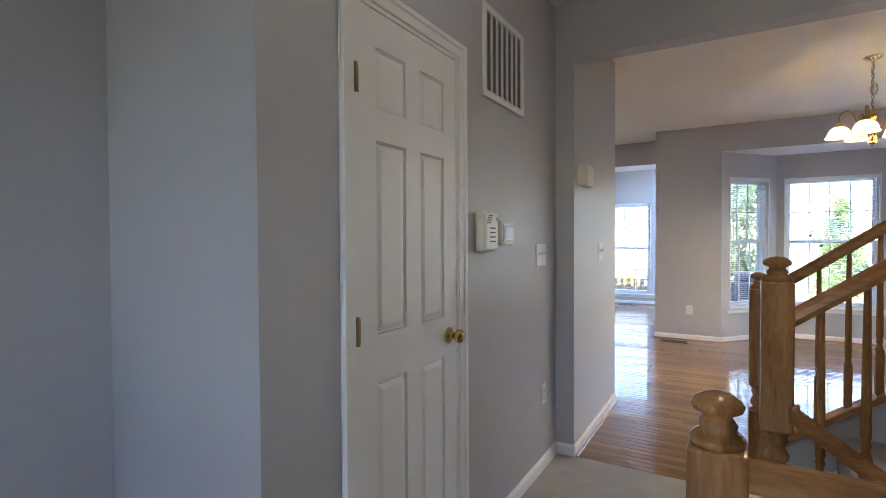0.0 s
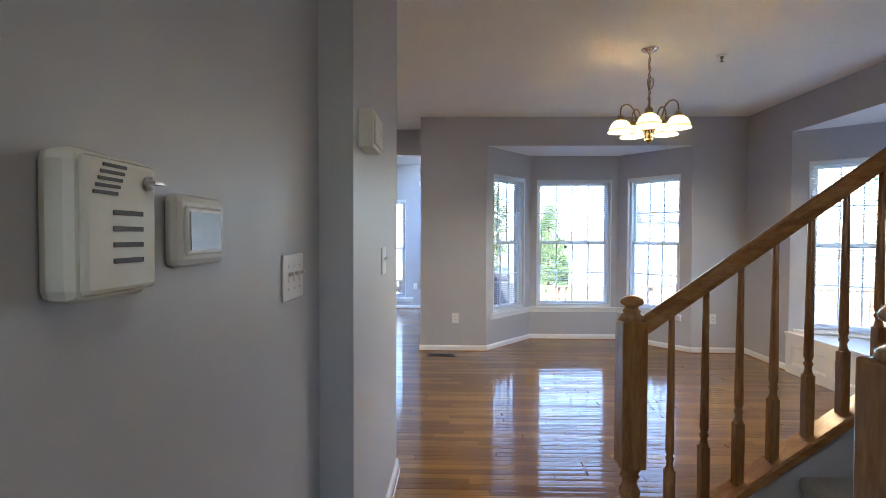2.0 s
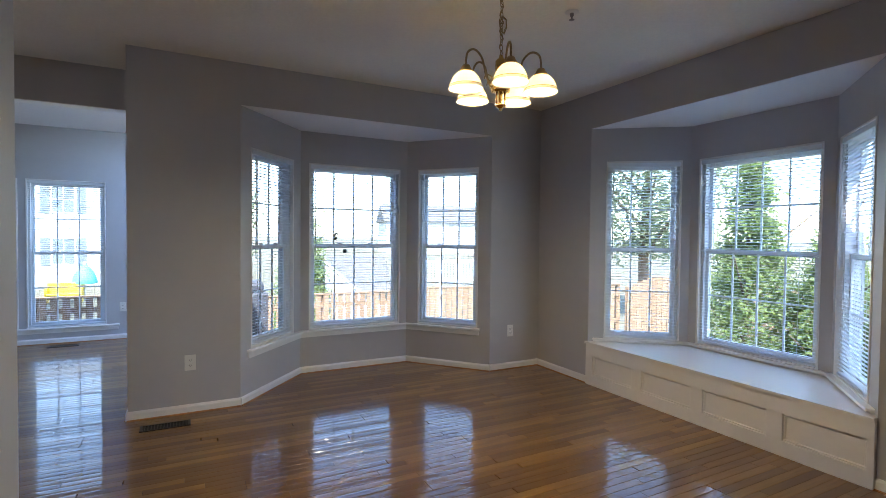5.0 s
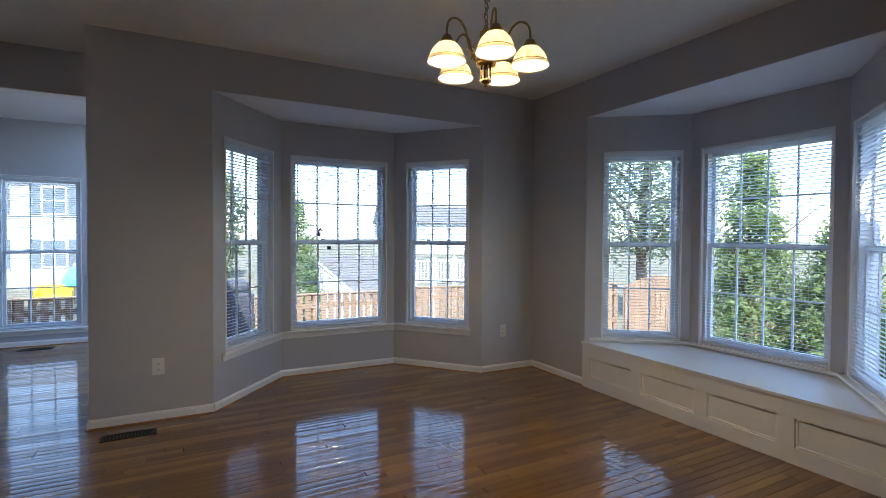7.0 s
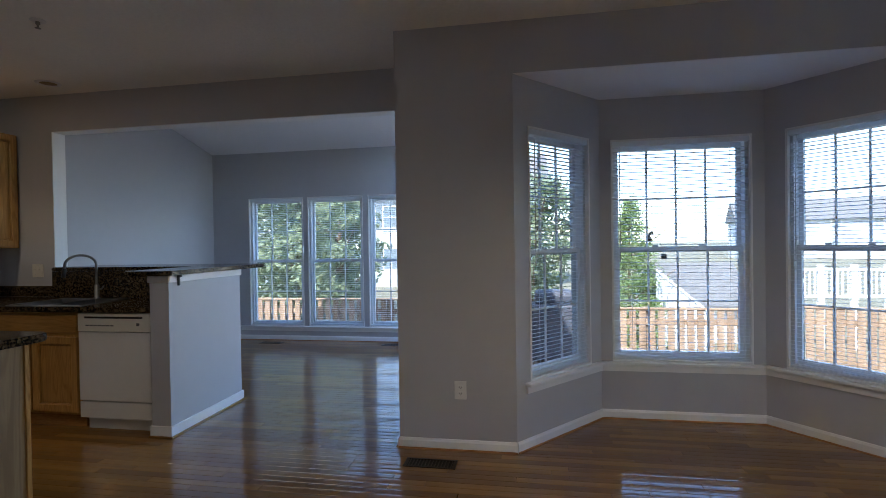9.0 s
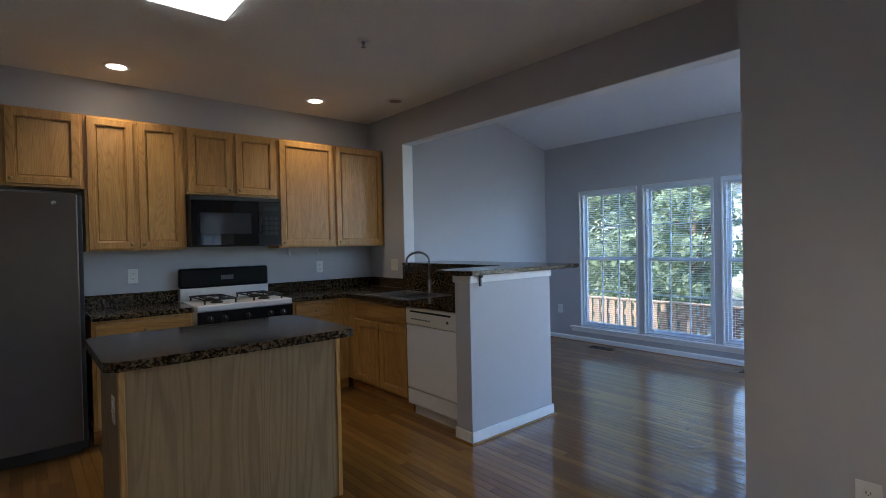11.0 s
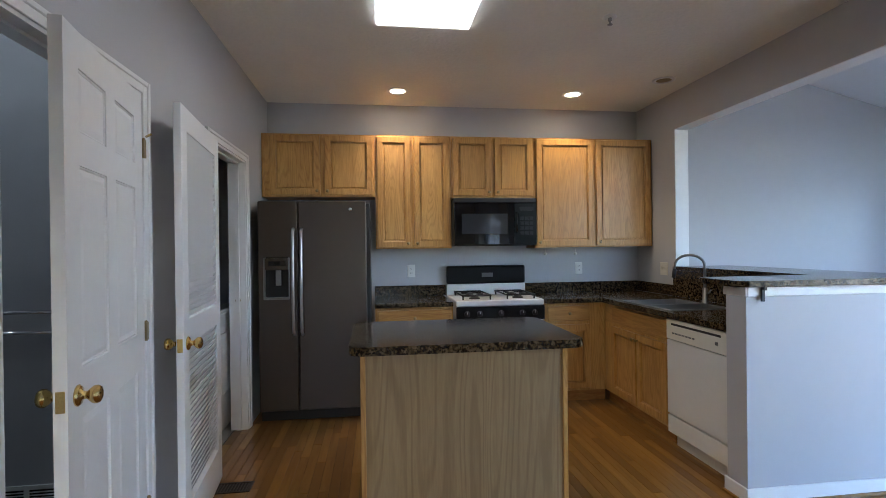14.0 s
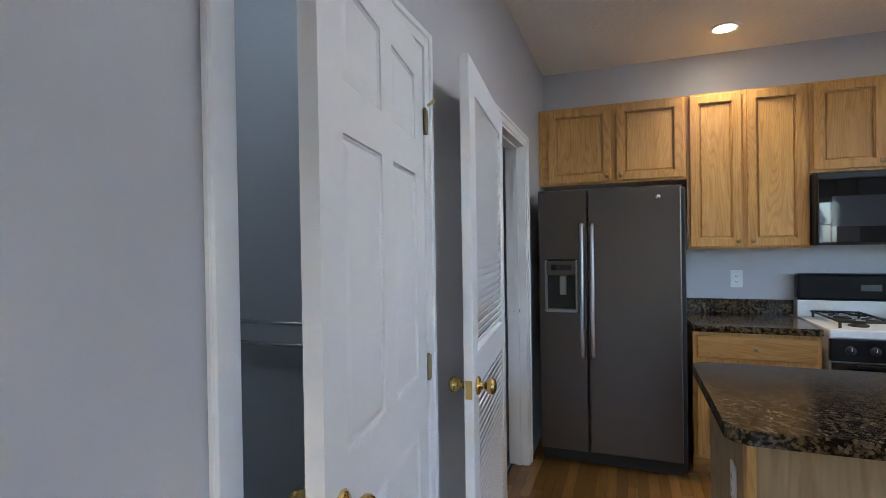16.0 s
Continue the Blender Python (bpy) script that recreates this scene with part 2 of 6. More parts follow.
def boxes(*rows, bevel=0.0):
    bm = bmesh.new()
    for r in rows:
        box(bm, *r, bevel=bevel)
    return bm


def prism(bm, pts, z0, z1):
    """An upright prism over a plan outline, given counter-clockwise."""
    low = [bm.verts.new((x, y, z0)) for x, y in pts]
    top = [bm.verts.new((x, y, z1)) for x, y in pts]
    bm.faces.new(low[::-1]), bm.faces.new(top)
    k = len(pts)
    for i in range(k):
        bm.faces.new((low[i], low[(i + 1) % k], top[(i + 1) % k], top[i]))
    return bm


def lathe(bm, profile, segs=24, at=(0, 0, 0), turn=None):
    """A turned body: radius and height pairs round the z axis."""
    m = Matrix.Translation(at) @ (turn or Matrix())
    rings = []
    for r, z in profile:
        if r < 1e-5:
            rings.append([bm.verts.new(m @ Vector((0, 0, z)))])
        else:
            rings.append([bm.verts.new(m @ Vector((r * math.cos(a), r * math.sin(a), z))) for a in (2 * math.pi * i / segs for i in range(segs))])
    for a, b in zip(rings, rings[1:]):
        for i in range(segs):
            j = (i + 1) % segs
            if len(a) == 1 and len(b) == 1:
                continue
            if len(a) == 1:
                f = bm.faces.new((a[0], b[i], b[j]))
            elif len(b) == 1:
                f = bm.faces.new((a[i], a[j], b[0]))
            else:
                f = bm.faces.new((a[i], a[j], b[j], b[i]))
            f.smooth = True
    return bm


def tube(bm, pts, r, segs=10, closed=False):
    """A round bar along a line of points."""
    pts = [Vector(p) for p in pts]
    rings = []
    k = len(pts)
    side = None
    for i, p in enumerate(pts):
        a, b = (pts[i - 1] if i or closed else p), (pts[(i + 1) % k] if i < k - 1 or closed else p)
        d = (b - a).normalized()
        if side is None:
            side = d.orthogonal().normalized()
        side = (side - d * side.dot(d)).normalized()
        up = d.cross(side)
        rings.append([bm.verts.new(p + side * r * math.cos(t) + up * r * math.sin(t)) for t in (2 * math.pi * j / segs for j in range(segs))])
    pairs = list(zip(rings, rings[1:])) + ([(rings[-1], rings[0])] if closed else [])
    for a, b in pairs:
        for i in range(segs):
            j = (i + 1) % segs
            bm.faces.new((a[i], a[j], b[j], b[i])).smooth = True
    if not closed:
        bm.faces.new(rings[0][::-1]), bm.faces.new(rings[-1])
    return bm


def sweep(bm, profile, start, end):
    """A flat outline of (across, up) pairs carried straight from start to end, cut plumb at both ends."""
    start, end = Vector(start), Vector(end)
    d = end - start
    across = Vector((-d.y, d.x, 0)).normalized()
    up = Vector((0, 0, 1))
    a = [bm.verts.new(start + across * u + up * v) for u, v in profile]
    b = [bm.verts.new(end + across * u + up * v) for u, v in profile]
    k = len(profile)
    for i in range(k):
        bm.faces.new((a[i], a[(i + 1) % k], b[(i + 1) % k], b[i]))
    bm.faces.new(a[::-1]), bm.faces.new(b)
    return bm


def mesh_of(name, bm, mat):
    bmesh.ops.recalc_face_normals(bm, faces=bm.faces)
    me = bpy.data.meshes.new(name)
    bm.to_mesh(me)
    bm.free()
    me.materials.append(mat)
    return me


def part(name, bm, mat, parent, label=""):
    """One mesh under a thing or a part; bm may be a ready mesh."""
    me = bm if isinstance(bm, bpy.types.Mesh) else mesh_of(name, bm, mat)
    ob = new(name, me)
    ob.parent = parent
    return tagged(ob, label)


def thing(name, m, label, category, group="", kind=""):
    ob = new(name)
    ob.empty_display_size = 0.1
    ob.matrix_world = m
    return tagged(ob, label, category, group, kind)


def solid(name, bm, mat, label, category, kind="structure", m=None, group=""):
    ob = new(name, mesh_of(name, bm, mat))
    if m:
        ob.matrix_world = m
    return tagged(ob, label, category, group, kind)


def along(p0, p1):
    """The pose at p0 whose x axis runs to p1; the room lies on its -y side."""
    return pose(p0[0], p0[1], 0, 0, 0, math.degrees(math.atan2(p1[1] - p0[1], p1[0] - p0[0])))


def weld(bm):
    """Joins touching boxes into one skin, with no faces left inside."""
    bmesh.ops.remove_doubles(bm, verts=bm.verts, dist=1e-5)
    seen = {}
    for f in bm.faces:
        seen.setdefault(tuple(round(c, 4) for c in f.calc_center_median()), []).append(f)
    bmesh.ops.delete(bm, geom=[f for fs in seen.values() if len(fs) > 1 for f in fs], context="FACES")
    return bm


def holed(x0, x1, y0, y1, z0, z1, holes, bevel=0.0):
    """One upright board with openings (from, to, bottom, top) cut through it."""
    xs = sorted({x0, x1, *(h[0] for h in holes), *(h[1] for h in holes)})
    zs = sorted({z0, z1, *(h[2] for h in holes), *(h[3] for h in holes)})
    bm = bmesh.new()
    for xa, xb in zip(xs, xs[1:]):
        for za, zb in zip(zs, zs[1:]):
            cx, cz = (xa + xb) / 2, (za + zb) / 2
            if not any(h[0] < cx < h[1] and h[2] < cz < h[3] for h in holes):
                box(bm, xa, xb, y0, y1, za, zb)
    weld(bm)
    if bevel:
        sharp = [e for e in bm.edges if len(e.link_faces) == 2 and e.calc_face_angle(0) > 1.0]
        bmesh.ops.bevel(bm, geom=sharp, offset=bevel, segments=1, affect="EDGES")
    return bm


def wall(name, p0, p1, z0, z1, thick=0.15, holes=(), label="painted light grey wall", ext=(0, 0)):
    """A wall from p0 to p1 with openings (from, to, bottom, top), its thickness away from the room."""
    length = math.hypot(p1[0] - p0[0], p1[1] - p0[1])
    xs = sorted({-ext[0], length + ext[1], *(min(h[0], length) for h in holes), *(min(h[1], length) for h in holes)})
    zs = sorted({z0, z1, *(max(h[2], z0) for h in holes), *(min(h[3], z1) for h in holes)})
    bm = bmesh.new()
    for xa, xb in zip(xs, xs[1:]):
        for za, zb in zip(zs, zs[1:]):
            cx, cz = (xa + xb) / 2, (za + zb) / 2
            if not any(h[0] < cx < h[1] and h[2] < cz < h[3] for h in holes):
                box(bm, xa, xb, 0, thick, za, zb)
    weld(bm)
    return solid(name, bm, WALL, label, "wall", m=along(p0, p1))


# ---- structure ----
CEILING, SOFFIT = 2.74, 2.41
NB = [(0.0, 7.2), (0.62, 7.93), (1.76, 7.93), (2.38, 7.2)]
EB = [(3.0, 6.45), (3.70, 5.91), (3.70, 4.77), (3.0, 4.23)]
wall("wall_north", (0, 7.2), (3.0, 7.2), 0, CEILING, 0.15, [(0, 2.38, -1, SOFFIT)], ext=(0, 0.15))
wall("wall_east", (3.0, 7.2), (3.0, -1.4), -1.6, CEILING, 0.15, [(0.75, 2.97, -0.2, SOFFIT)])
side_hole, mid_hole = (0.145, 0.815, 0.44, 2.09), (0.09, 1.05, 0.44, 2.09)
flip = (0.958 - 0.815, 0.958 - 0.145, 0.44, 2.09)
SIDE_E = math.hypot(0.70, 0.54)
e_side = (0.15, 0.80, 0.44, 2.09)
e_flip = (SIDE_E - 0.80, SIDE_E - 0.15, 0.44, 2.09)
# slabs out of view, added so no sky light leaks in above the bays
solid("light_stop_bay_1", prism(bmesh.new(), [(-0.12, 7.351), (2.5, 7.351), (2.5, 7.5), (1.9, 8.2), (0.5, 8.2), (-0.12, 7.5)], SOFFIT + 0.001, 2.6), SOFFIT_PAINT, "unseen slab keeping sky light out above the bay window", "roof")
solid("light_stop_bay_2", prism(bmesh.new(), [(3.151, 4.1), (3.3, 4.1), (4.0, 4.6), (4.0, 6.1), (3.3, 6.6), (3.151, 6.6)], SOFFIT + 0.001, 2.6), SOFFIT_PAINT, "unseen slab keeping sky light out above the window seat", "roof")
wall("wall_bay_1", NB[0], NB[1], -0.3, SOFFIT, 0.15, [side_hole], ext=(0, 0.06))
wall("wall_bay_2", NB[1], NB[2], -0.3, SOFFIT, 0.15, [mid_hole])
wall("wall_bay_3", NB[2], NB[3], -0.3, SOFFIT, 0.15, [flip], ext=(0.06, 0))
wall("wall_bay_4", EB[0], EB[1], -0.3, SOFFIT, 0.15, [e_side], ext=(0, 0.06))
wall("wall_bay_5", EB[1], EB[2], -0.3, SOFFIT, 0.15, [mid_hole])
wall("wall_bay_6", EB[2], EB[3], -0.3, SOFFIT, 0.15, [e_flip], ext=(0.06, 0))
solid("wall_column", boxes((-0.77, 0.0, 7.2, 7.985, 0, CEILING)), WALL, "painted light grey wall end between two rooms", "wall")
solid("ceiling_bay_1", prism(bmesh.new(), [(0.003, 7.203), (2.377, 7.203), (2.377, 7.345), (2.5, 7.5), (1.9, 8.2), (0.5, 8.2), (-0.12, 7.5), (0.003, 7.345)], SOFFIT - 0.004, SOFFIT - 0.0005), SOFFIT_PAINT, "white soffit over the bay window", "ceiling")
solid("ceiling_bay_2", prism(bmesh.new(), [(3.003, 4.233), (3.145, 4.233), (3.3, 4.1), (4.0, 4.6), (4.0, 6.1), (3.3, 6.6), (3.145, 6.447), (3.003, 6.447)], SOFFIT - 0.004, SOFFIT - 0.0005), SOFFIT_PAINT, "white soffit over the window seat", "ceiling")
KN = 7.86
GR = 10.59
g_holes = [(-3.88 + 4.45, -3.06 + 4.45, 0.21, 2.02), (-2.98 + 4.45, -2.18 + 4.45, 0.21, 2.02), (-2.09 + 4.45, -1.30 + 4.45, 0.21, 2.02)]
wall("wall_great_north", (-4.45, GR), (-0.77, GR), -0.2, 3.0, 0.15, g_holes, ext=(0.15, 0.15))
wall("wall_great_west", (-4.45, KN + 0.13), (-4.45, GR), -0.2, 3.6, 0.15)
# unseen wall; its large opening is added to let more light in
wall("wall_great_east", (-0.77, GR), (-0.77, KN + 0.126), -0.2, 3.6, 0.15, [(0.15, 2.45, 0.05, 2.8)])
wall("wall_kitchen_west", (-4.81, 4.21), (-4.81, KN), 0, CEILING, 0.12, ext=(0, 0.13))
solid("wall_kitchen_north", boxes((-4.81, -4.165, KN, KN + 0.13, -0.2, SOFFIT)), WALL, "short painted grey wall beside the pass-through", "wall")
solid("beam_great_room", boxes((-4.81, -0.60, KN, KN + 0.13, SOFFIT, 3.6)), WALL, "painted grey header over the wide opening", "wall")
solid("trim_great_opening", boxes((-4.164, -0.772, KN + 0.002, KN + 0.128, SOFFIT - 0.006, SOFFIT - 0.0005), (-4.1645, -4.158, KN + 0.002, KN + 0.128, 1.182, SOFFIT - 0.006)), TRIM, "white painted lining of the wide opening", "trim")
A0, A1, B0, B1 = 0.795, 1.615, 2.475, 3.305
wall("wall_kitchen_south", (-0.695, 4.21), (-4.81, 4.21), 0, CEILING, 0.12, [(A0, A1, -1, 2.05), (B0, B1, -1, 2.05)], ext=(0, 0.12))
wall("wall_hall_west", (-0.81, 0.93), (-0.81, 3.02), 0, CEILING, 0.12, [(0.21, 0.84, -1, 2.045)])
solid("wall_hall_end", boxes((-0.93, -0.695, 3.02, 4.09, 0, CEILING)), WALL, "painted grey wall end in the hall", "wall")
solid("wall_foyer_north", boxes((-4.93, -0.81, 0.81, 0.93, 0, CEILING)), WALL, "painted grey wall of the foyer", "wall")
wall("wall_foyer_west", (-1.47, -1.4), (-1.47, 0.81), 0, CEILING, 0.15)
wall("wall_foyer_south", (3.0, -1.4), (-1.47, -1.4), -1.6, CEILING, 0.15, [(3.33, 3.9, 1.0, 2.15)], ext=(0.15, 0.15))
solid("header_hall", boxes((-0.695, 3.0, 3.02, 3.15, SOFFIT, CEILING)), WALL, "painted grey header between hall and dining room", "wall")
solid("wall_bath_back", boxes((-4.81, -0.93, 2.45, 2.55, 0, CEILING)), WALL, "painted grey back wall of bathroom and laundry", "wall")
solid("wall_bath_side", boxes((-2.80, -2.70, 2.55, 4.09, 0, CEILING)), WALL, "painted grey wall between bathroom and laundry", "wall")
# never in view; closes the rooms behind the doors against sky light
solid("wall_closing_west", boxes((-4.93, -4.81, 0.93, 4.09, 0, CEILING)), WALL, "plain unseen wall added to shut out daylight", "wall")
solid("ceiling", boxes((-4.95, 3.15, -1.55, 7.2, CEILING, 2.9), (-4.95, -0.60, 7.2, KN, CEILING, 2.9)), CEIL, "off-white textured ceiling", "ceiling")
bm = bmesh.new()
vz = lambda y: 2.68 + (GR - y) * 0.25
va = [bm.verts.new((x, y, vz(y) + dz)) for dz in (0, 0.15) for x, y in ((-4.7, 7.9), (-0.5, 7.9), (-0.5, 10.8), (-4.7, 10.8))]
for q in ((0, 1, 2, 3), (4, 5, 6, 7), (0, 1, 5, 4), (1, 2, 6, 5), (2, 3, 7, 6), (3, 0, 4, 7)):
    bm.faces.new([va[i] for i in q])
solid("ceiling_great_room", bm, SOFFIT_PAINT, "white sloped ceiling of the great room", "ceiling")
# floor base under the boards, with the stairwell left open
solid("floor_base", boxes((-4.95, -0.66, 4.0, 10.75, -0.3, -0.02), (-0.66, 3.15, 3.02, 8.3, -0.3, -0.02), (3.15, 4.0, 4.0, 6.7, -0.3, -0.02)), DARK, "dark sub-floor under the boards", "floor")
solid("floor_hall", boxes((-1.62, 0.32, -1.55, 3.02, -0.3, 0.0), (0.32, 3.15, -1.55, 0.93, -0.3, 0.0)), CARPET, "light grey carpet in the hall", "floor")
solid("floor_closets", boxes((-4.93, -0.93, 0.93, 4.09, -0.3, -0.005), (-0.93, -0.66, 3.02, 4.0, -0.3, -0.005)), TILE, "dull tan floor of bathroom and laundry", "floor")


# ---- windows and blinds ----
def window(number, p0, p1, hole, cols, group, label="white double-hung window with grilles", pane_glass=None):
    """A double-hung window in its opening: frame, two sashes with muntins and panes, and a stool with apron."""
    s0, s1, z0, z1 = hole
    w, h = s1 - s0, z1 - z0
    root = thing(f"window_{number}", along(p0, p1) @ pose(s0, 0, z0), label, "window", group, "structure")
    part("window_frame", holed(0, w, 0.03, 0.14, 0, h, [(0.03, w - 0.03, 0.03, h - 0.03)]), VINYL, root)
    part("window_trim", holed(-0.008, w + 0.008, -0.006, 0.029, -0.008, h + 0.008, [(0.007, w - 0.007, 0.007, h - 0.007)], 0.002), TRIM, root)
    mid = h * 0.505
    for nm, za, zb, y0 in (("lower_sash", 0.03, mid + 0.02, 0.06), ("upper_sash", mid - 0.02, h - 0.03, 0.095)):
        sash = part(nm, holed(0.03, w - 0.03, y0, y0 + 0.03, za, zb, [(0.060, w - 0.060, za + 0.032, zb - 0.032)]), VINYL, root)
        a, b, c, d = 0.060, w - 0.060, za + 0.032, zb - 0.032
        for i in range(1, cols):
            x = a + (b - a) * i / cols
            part("muntin", boxes((x - 0.0065, x + 0.0065, y0 + 0.008, y0 + 0.022, c, d)), VINYL, sash)
        x = (c + d) / 2
        part("muntin", boxes((a, b, y0 + 0.009, y0 + 0.021, x - 0.0065, x + 0.0065)), VINYL, sash)
        pane = part("pane", boxes((a - 0.005, b + 0.005, y0 + 0.013, y0 + 0.017, c - 0.005, d + 0.005)), pane_glass or GLASS, sash, "thin glass pane")
        pane.visible_shadow = False
    part("sash_lock", boxes((w * 0.33 - 0.02, w * 0.33 + 0.02, 0.048, 0.062, mid + 0.02, mid + 0.035), (w * 0.67 - 0.02, w * 0.67 + 0.02, 0.048, 0.062, mid + 0.02, mid + 0.035), bevel=0.003), VINYL, root)
    return root


SLAT_MESH = {}


def blind(p0, p1, hole, group, tilt=24):
    """A white mini blind let down over the whole window, its slats open."""
    s0, s1, z0, z1 = hole
    w, h = s1 - s0 - 0.012, z1 - z0
    root = thing("mini_blind", along(p0, p1) @ pose(s0 + 0.006, 0.018, z0), "white metal mini blind lowered with open slats", "blind", group)
    part("headrail", boxes((0, w, -0.016, 0.02, h - 0.042, h - 0.002), bevel=0.003), SLAT, root)
    key = (round(w, 3), tilt)
    if key not in SLAT_MESH:
        bm = bmesh.new()
        t = math.tan(radians(tilt))
        rows = []
        for y in (-0.0115, 0.0, 0.0115):
            z = y * t + (0.0016 if y == 0 else 0)
            rows.append([bm.verts.new((x, y, z + dz)) for x in (0.004, w - 0.004) for dz in (0, 0.0007)])
        for a, b in zip(rows, rows[1:]):
            bm.faces.new((a[0], a[2], b[2], b[0])), bm.faces.new((a[1], b[1], b[3], a[3]))
        a, b = rows[0], rows[-1]
        bm.faces.new((a[0], a[1], a[3], a[2])), bm.faces.new((b[0], b[2], b[3], b[1]))
        SLAT_MESH[key] = mesh_of("slat", bm, SLAT)
    count = int((h - 0.085) / 0.026)
    for i in range(count):
        ob = part("slat", SLAT_MESH[key], SLAT, root)
        ob.location = (0, 0.002, 0.034 + i * 0.026)
    part("bottom_rail", boxes((0.003, w - 0.003, -0.011, 0.015, 0.008, 0.026), bevel=0.003), SLAT, root)
    for x in (w * 0.14, w * 0.86):
        part("ladder_cord", tube(bmesh.new(), [(x, -0.012, 0.02), (x, -0.012, h - 0.04)], 0.0012, 5), SLAT, root)
    part("wand", tube(bmesh.new(), [(0.05, -0.022, h - 0.05), (0.05, -0.024, h * 0.45)], 0.004, 6), VINYL, root)
    return root


DIN, EAS, GRT = "windows of the dining bay", "windows over the window seat", "windows of the great room"
spans = [(NB[0], NB[1], side_hole, 3, DIN), (NB[1], NB[2], mid_hole, 4, DIN), (NB[2], NB[3], flip, 3, DIN),
         (EB[0], EB[1], e_side, 3, EAS), (EB[1], EB[2], mid_hole, 4, EAS), (EB[2], EB[3], e_flip, 3, EAS)]
spans += [((-4.45, GR), (-0.77, GR), g, 3, GRT) for g in g_holes]
for i, (p0, p1, hole, cols, grp) in enumerate(spans):
    window(i + 1, p0, p1, hole, cols, grp)
    blind(p0, p1, hole, "blinds, " + grp, -7 if grp == GRT else -8)
# out of view, added only to brighten the great room
window(11, (-0.77, GR), (-0.77, KN + 0.126), (0.15, 2.45, 0.05, 2.8), 2, "", "unseen glazed opening added to light the great room", CLEAR_GLASS)
# out of view; assumed from the cool daylight on the hall walls
window(10, (3.0, -1.4), (-1.47, -1.4), (3.33, 3.9, 1.0, 2.15), 3, "", "unseen white window assumed from daylight in the hall")


def stool(name, pts, z, label):
    """A window stool with its apron, following the bay."""
    root = thing(name, Matrix(), label, "window sill", kind="structure")
    for p0, p1 in zip(pts, pts[1:]):
        length = math.hypot(p1[0] - p0[0], p1[1] - p0[1])
        a = part("stool", boxes((-0.012, length + 0.012, -0.045, 0.05, z - 0.022, z), bevel=0.004), TRIM, root)
        a.matrix_local = along(p0, p1)
        b = part("apron", boxes((-0.004, length + 0.004, -0.016, -0.001, z - 0.07, z - 0.022)), TRIM, root)
        b.matrix_local = along(p0, p1)
    return root


lead = lambda p, q, d: (p[0] + (q[0] - p[0]) * d, p[1] + (q[1] - p[1]) * d)
stool("window_sill_1", [lead(NB[0], NB[1], 0.10), NB[1], NB[2], lead(NB[2], NB[3], 0.875)], 0.432, "white painted wooden window sill with apron")
stool("window_sill_2", [lead(EB[0], EB[1], 0.06), EB[1], EB[2], lead(EB[2], EB[3], 0.94)], 0.437, "white painted sill above the window seat")
stool("window_sill_3", [(-4.02, GR), (-1.16, GR)], 0.205, "long white sill under the great room windows")


# ---- baseboards ----
def baseboard(pts, shoe=True):
    """White base moulding with a small oak shoe, along a line with the room on its right."""
    for p0, p1 in zip(pts, pts[1:]):
        length = math.hypot(p1[0] - p0[0], p1[1] - p0[1])
        ob = solid("baseboard", sweep(bmesh.new(), [(0, 0.0), (-0.014, 0.0), (-0.014, 0.052), (-0.006, 0.068), (0, 0.068)], (0, 0, 0), (length, 0, 0)), TRIM, "white painted baseboard with an oak shoe", "baseboard", m=along(p0, p1))
        if shoe:
            part("shoe_moulding", sweep(bmesh.new(), [(-0.0145, 0.0), (-0.026, 0.0), (-0.025, 0.005), (-0.020, 0.009), (-0.0145, 0.010)], (-0.004, 0, 0), (length + 0.004, 0, 0)), RAIL_OAK_LONG, ob, "oak shoe moulding")


baseboard([(-0.77, 7.985), (-0.77, 7.2), (0.0, 7.2), NB[1], NB[2], NB[3], (3.0, 7.2), (3.0, 6.45)])
baseboard([(3.0, 4.23), (3.0, 3.2)])
baseboard([(-4.45, 7.99), (-4.45, GR), (-0.77, GR), (-0.77, 7.99)])
baseboard([(-0.695, 3.02), (-0.695, 4.21), (-1.42, 4.21)])
baseboard([(-2.39, 4.21), (-3.09, 4.21)])
baseboard([(-0.81, 1.87), (-0.81, 3.02), (-0.695, 3.02)], False)
baseboard([(-1.47, -1.4), (-1.47, 0.81), (-0.81, 0.81), (-0.81, 1.07)], False)


# ---- dining room: window seat ----
def window_seat():
    root = thing("window_seat", pose(3.0, 6.45, 0, 0, 0, -90), "white painted built-in window seat with recessed panels", "window seat")
    W, H = 2.22, 0.385
    panels = [(0.085, 0.545), (0.645, 1.10), (1.195, 1.645), (1.745, 2.185)]
    part("front_frame", holed(0, W, -0.026, 0.0, 0, H, [(a, b, 0.10, 0.275) for a, b in panels], 0.002), TRIM, root)
    for a, b in panels:
        bm = boxes((a, b, -0.004, 0.004, 0.10, 0.275))
        for r in ((a, b, -0.014, -0.003, 0.10, 0.114), (a, b, -0.014, -0.003, 0.261, 0.275), (a, a + 0.014, -0.014, -0.003, 0.114, 0.261), (b - 0.014, b, -0.014, -0.003, 0.114, 0.261)):
            box(bm, *r, bevel=0.004)
        part("panel", bm, TRIM, root)
    part("seat_top", prism(bmesh.new(), [(-0.0, -0.042), (W, -0.042), (W, 0.0), (1.68, 0.70), (0.54, 0.70), (-0.0, 0.0)], H, 0.405), TRIM, root, "white board seat")
    return root


window_seat()


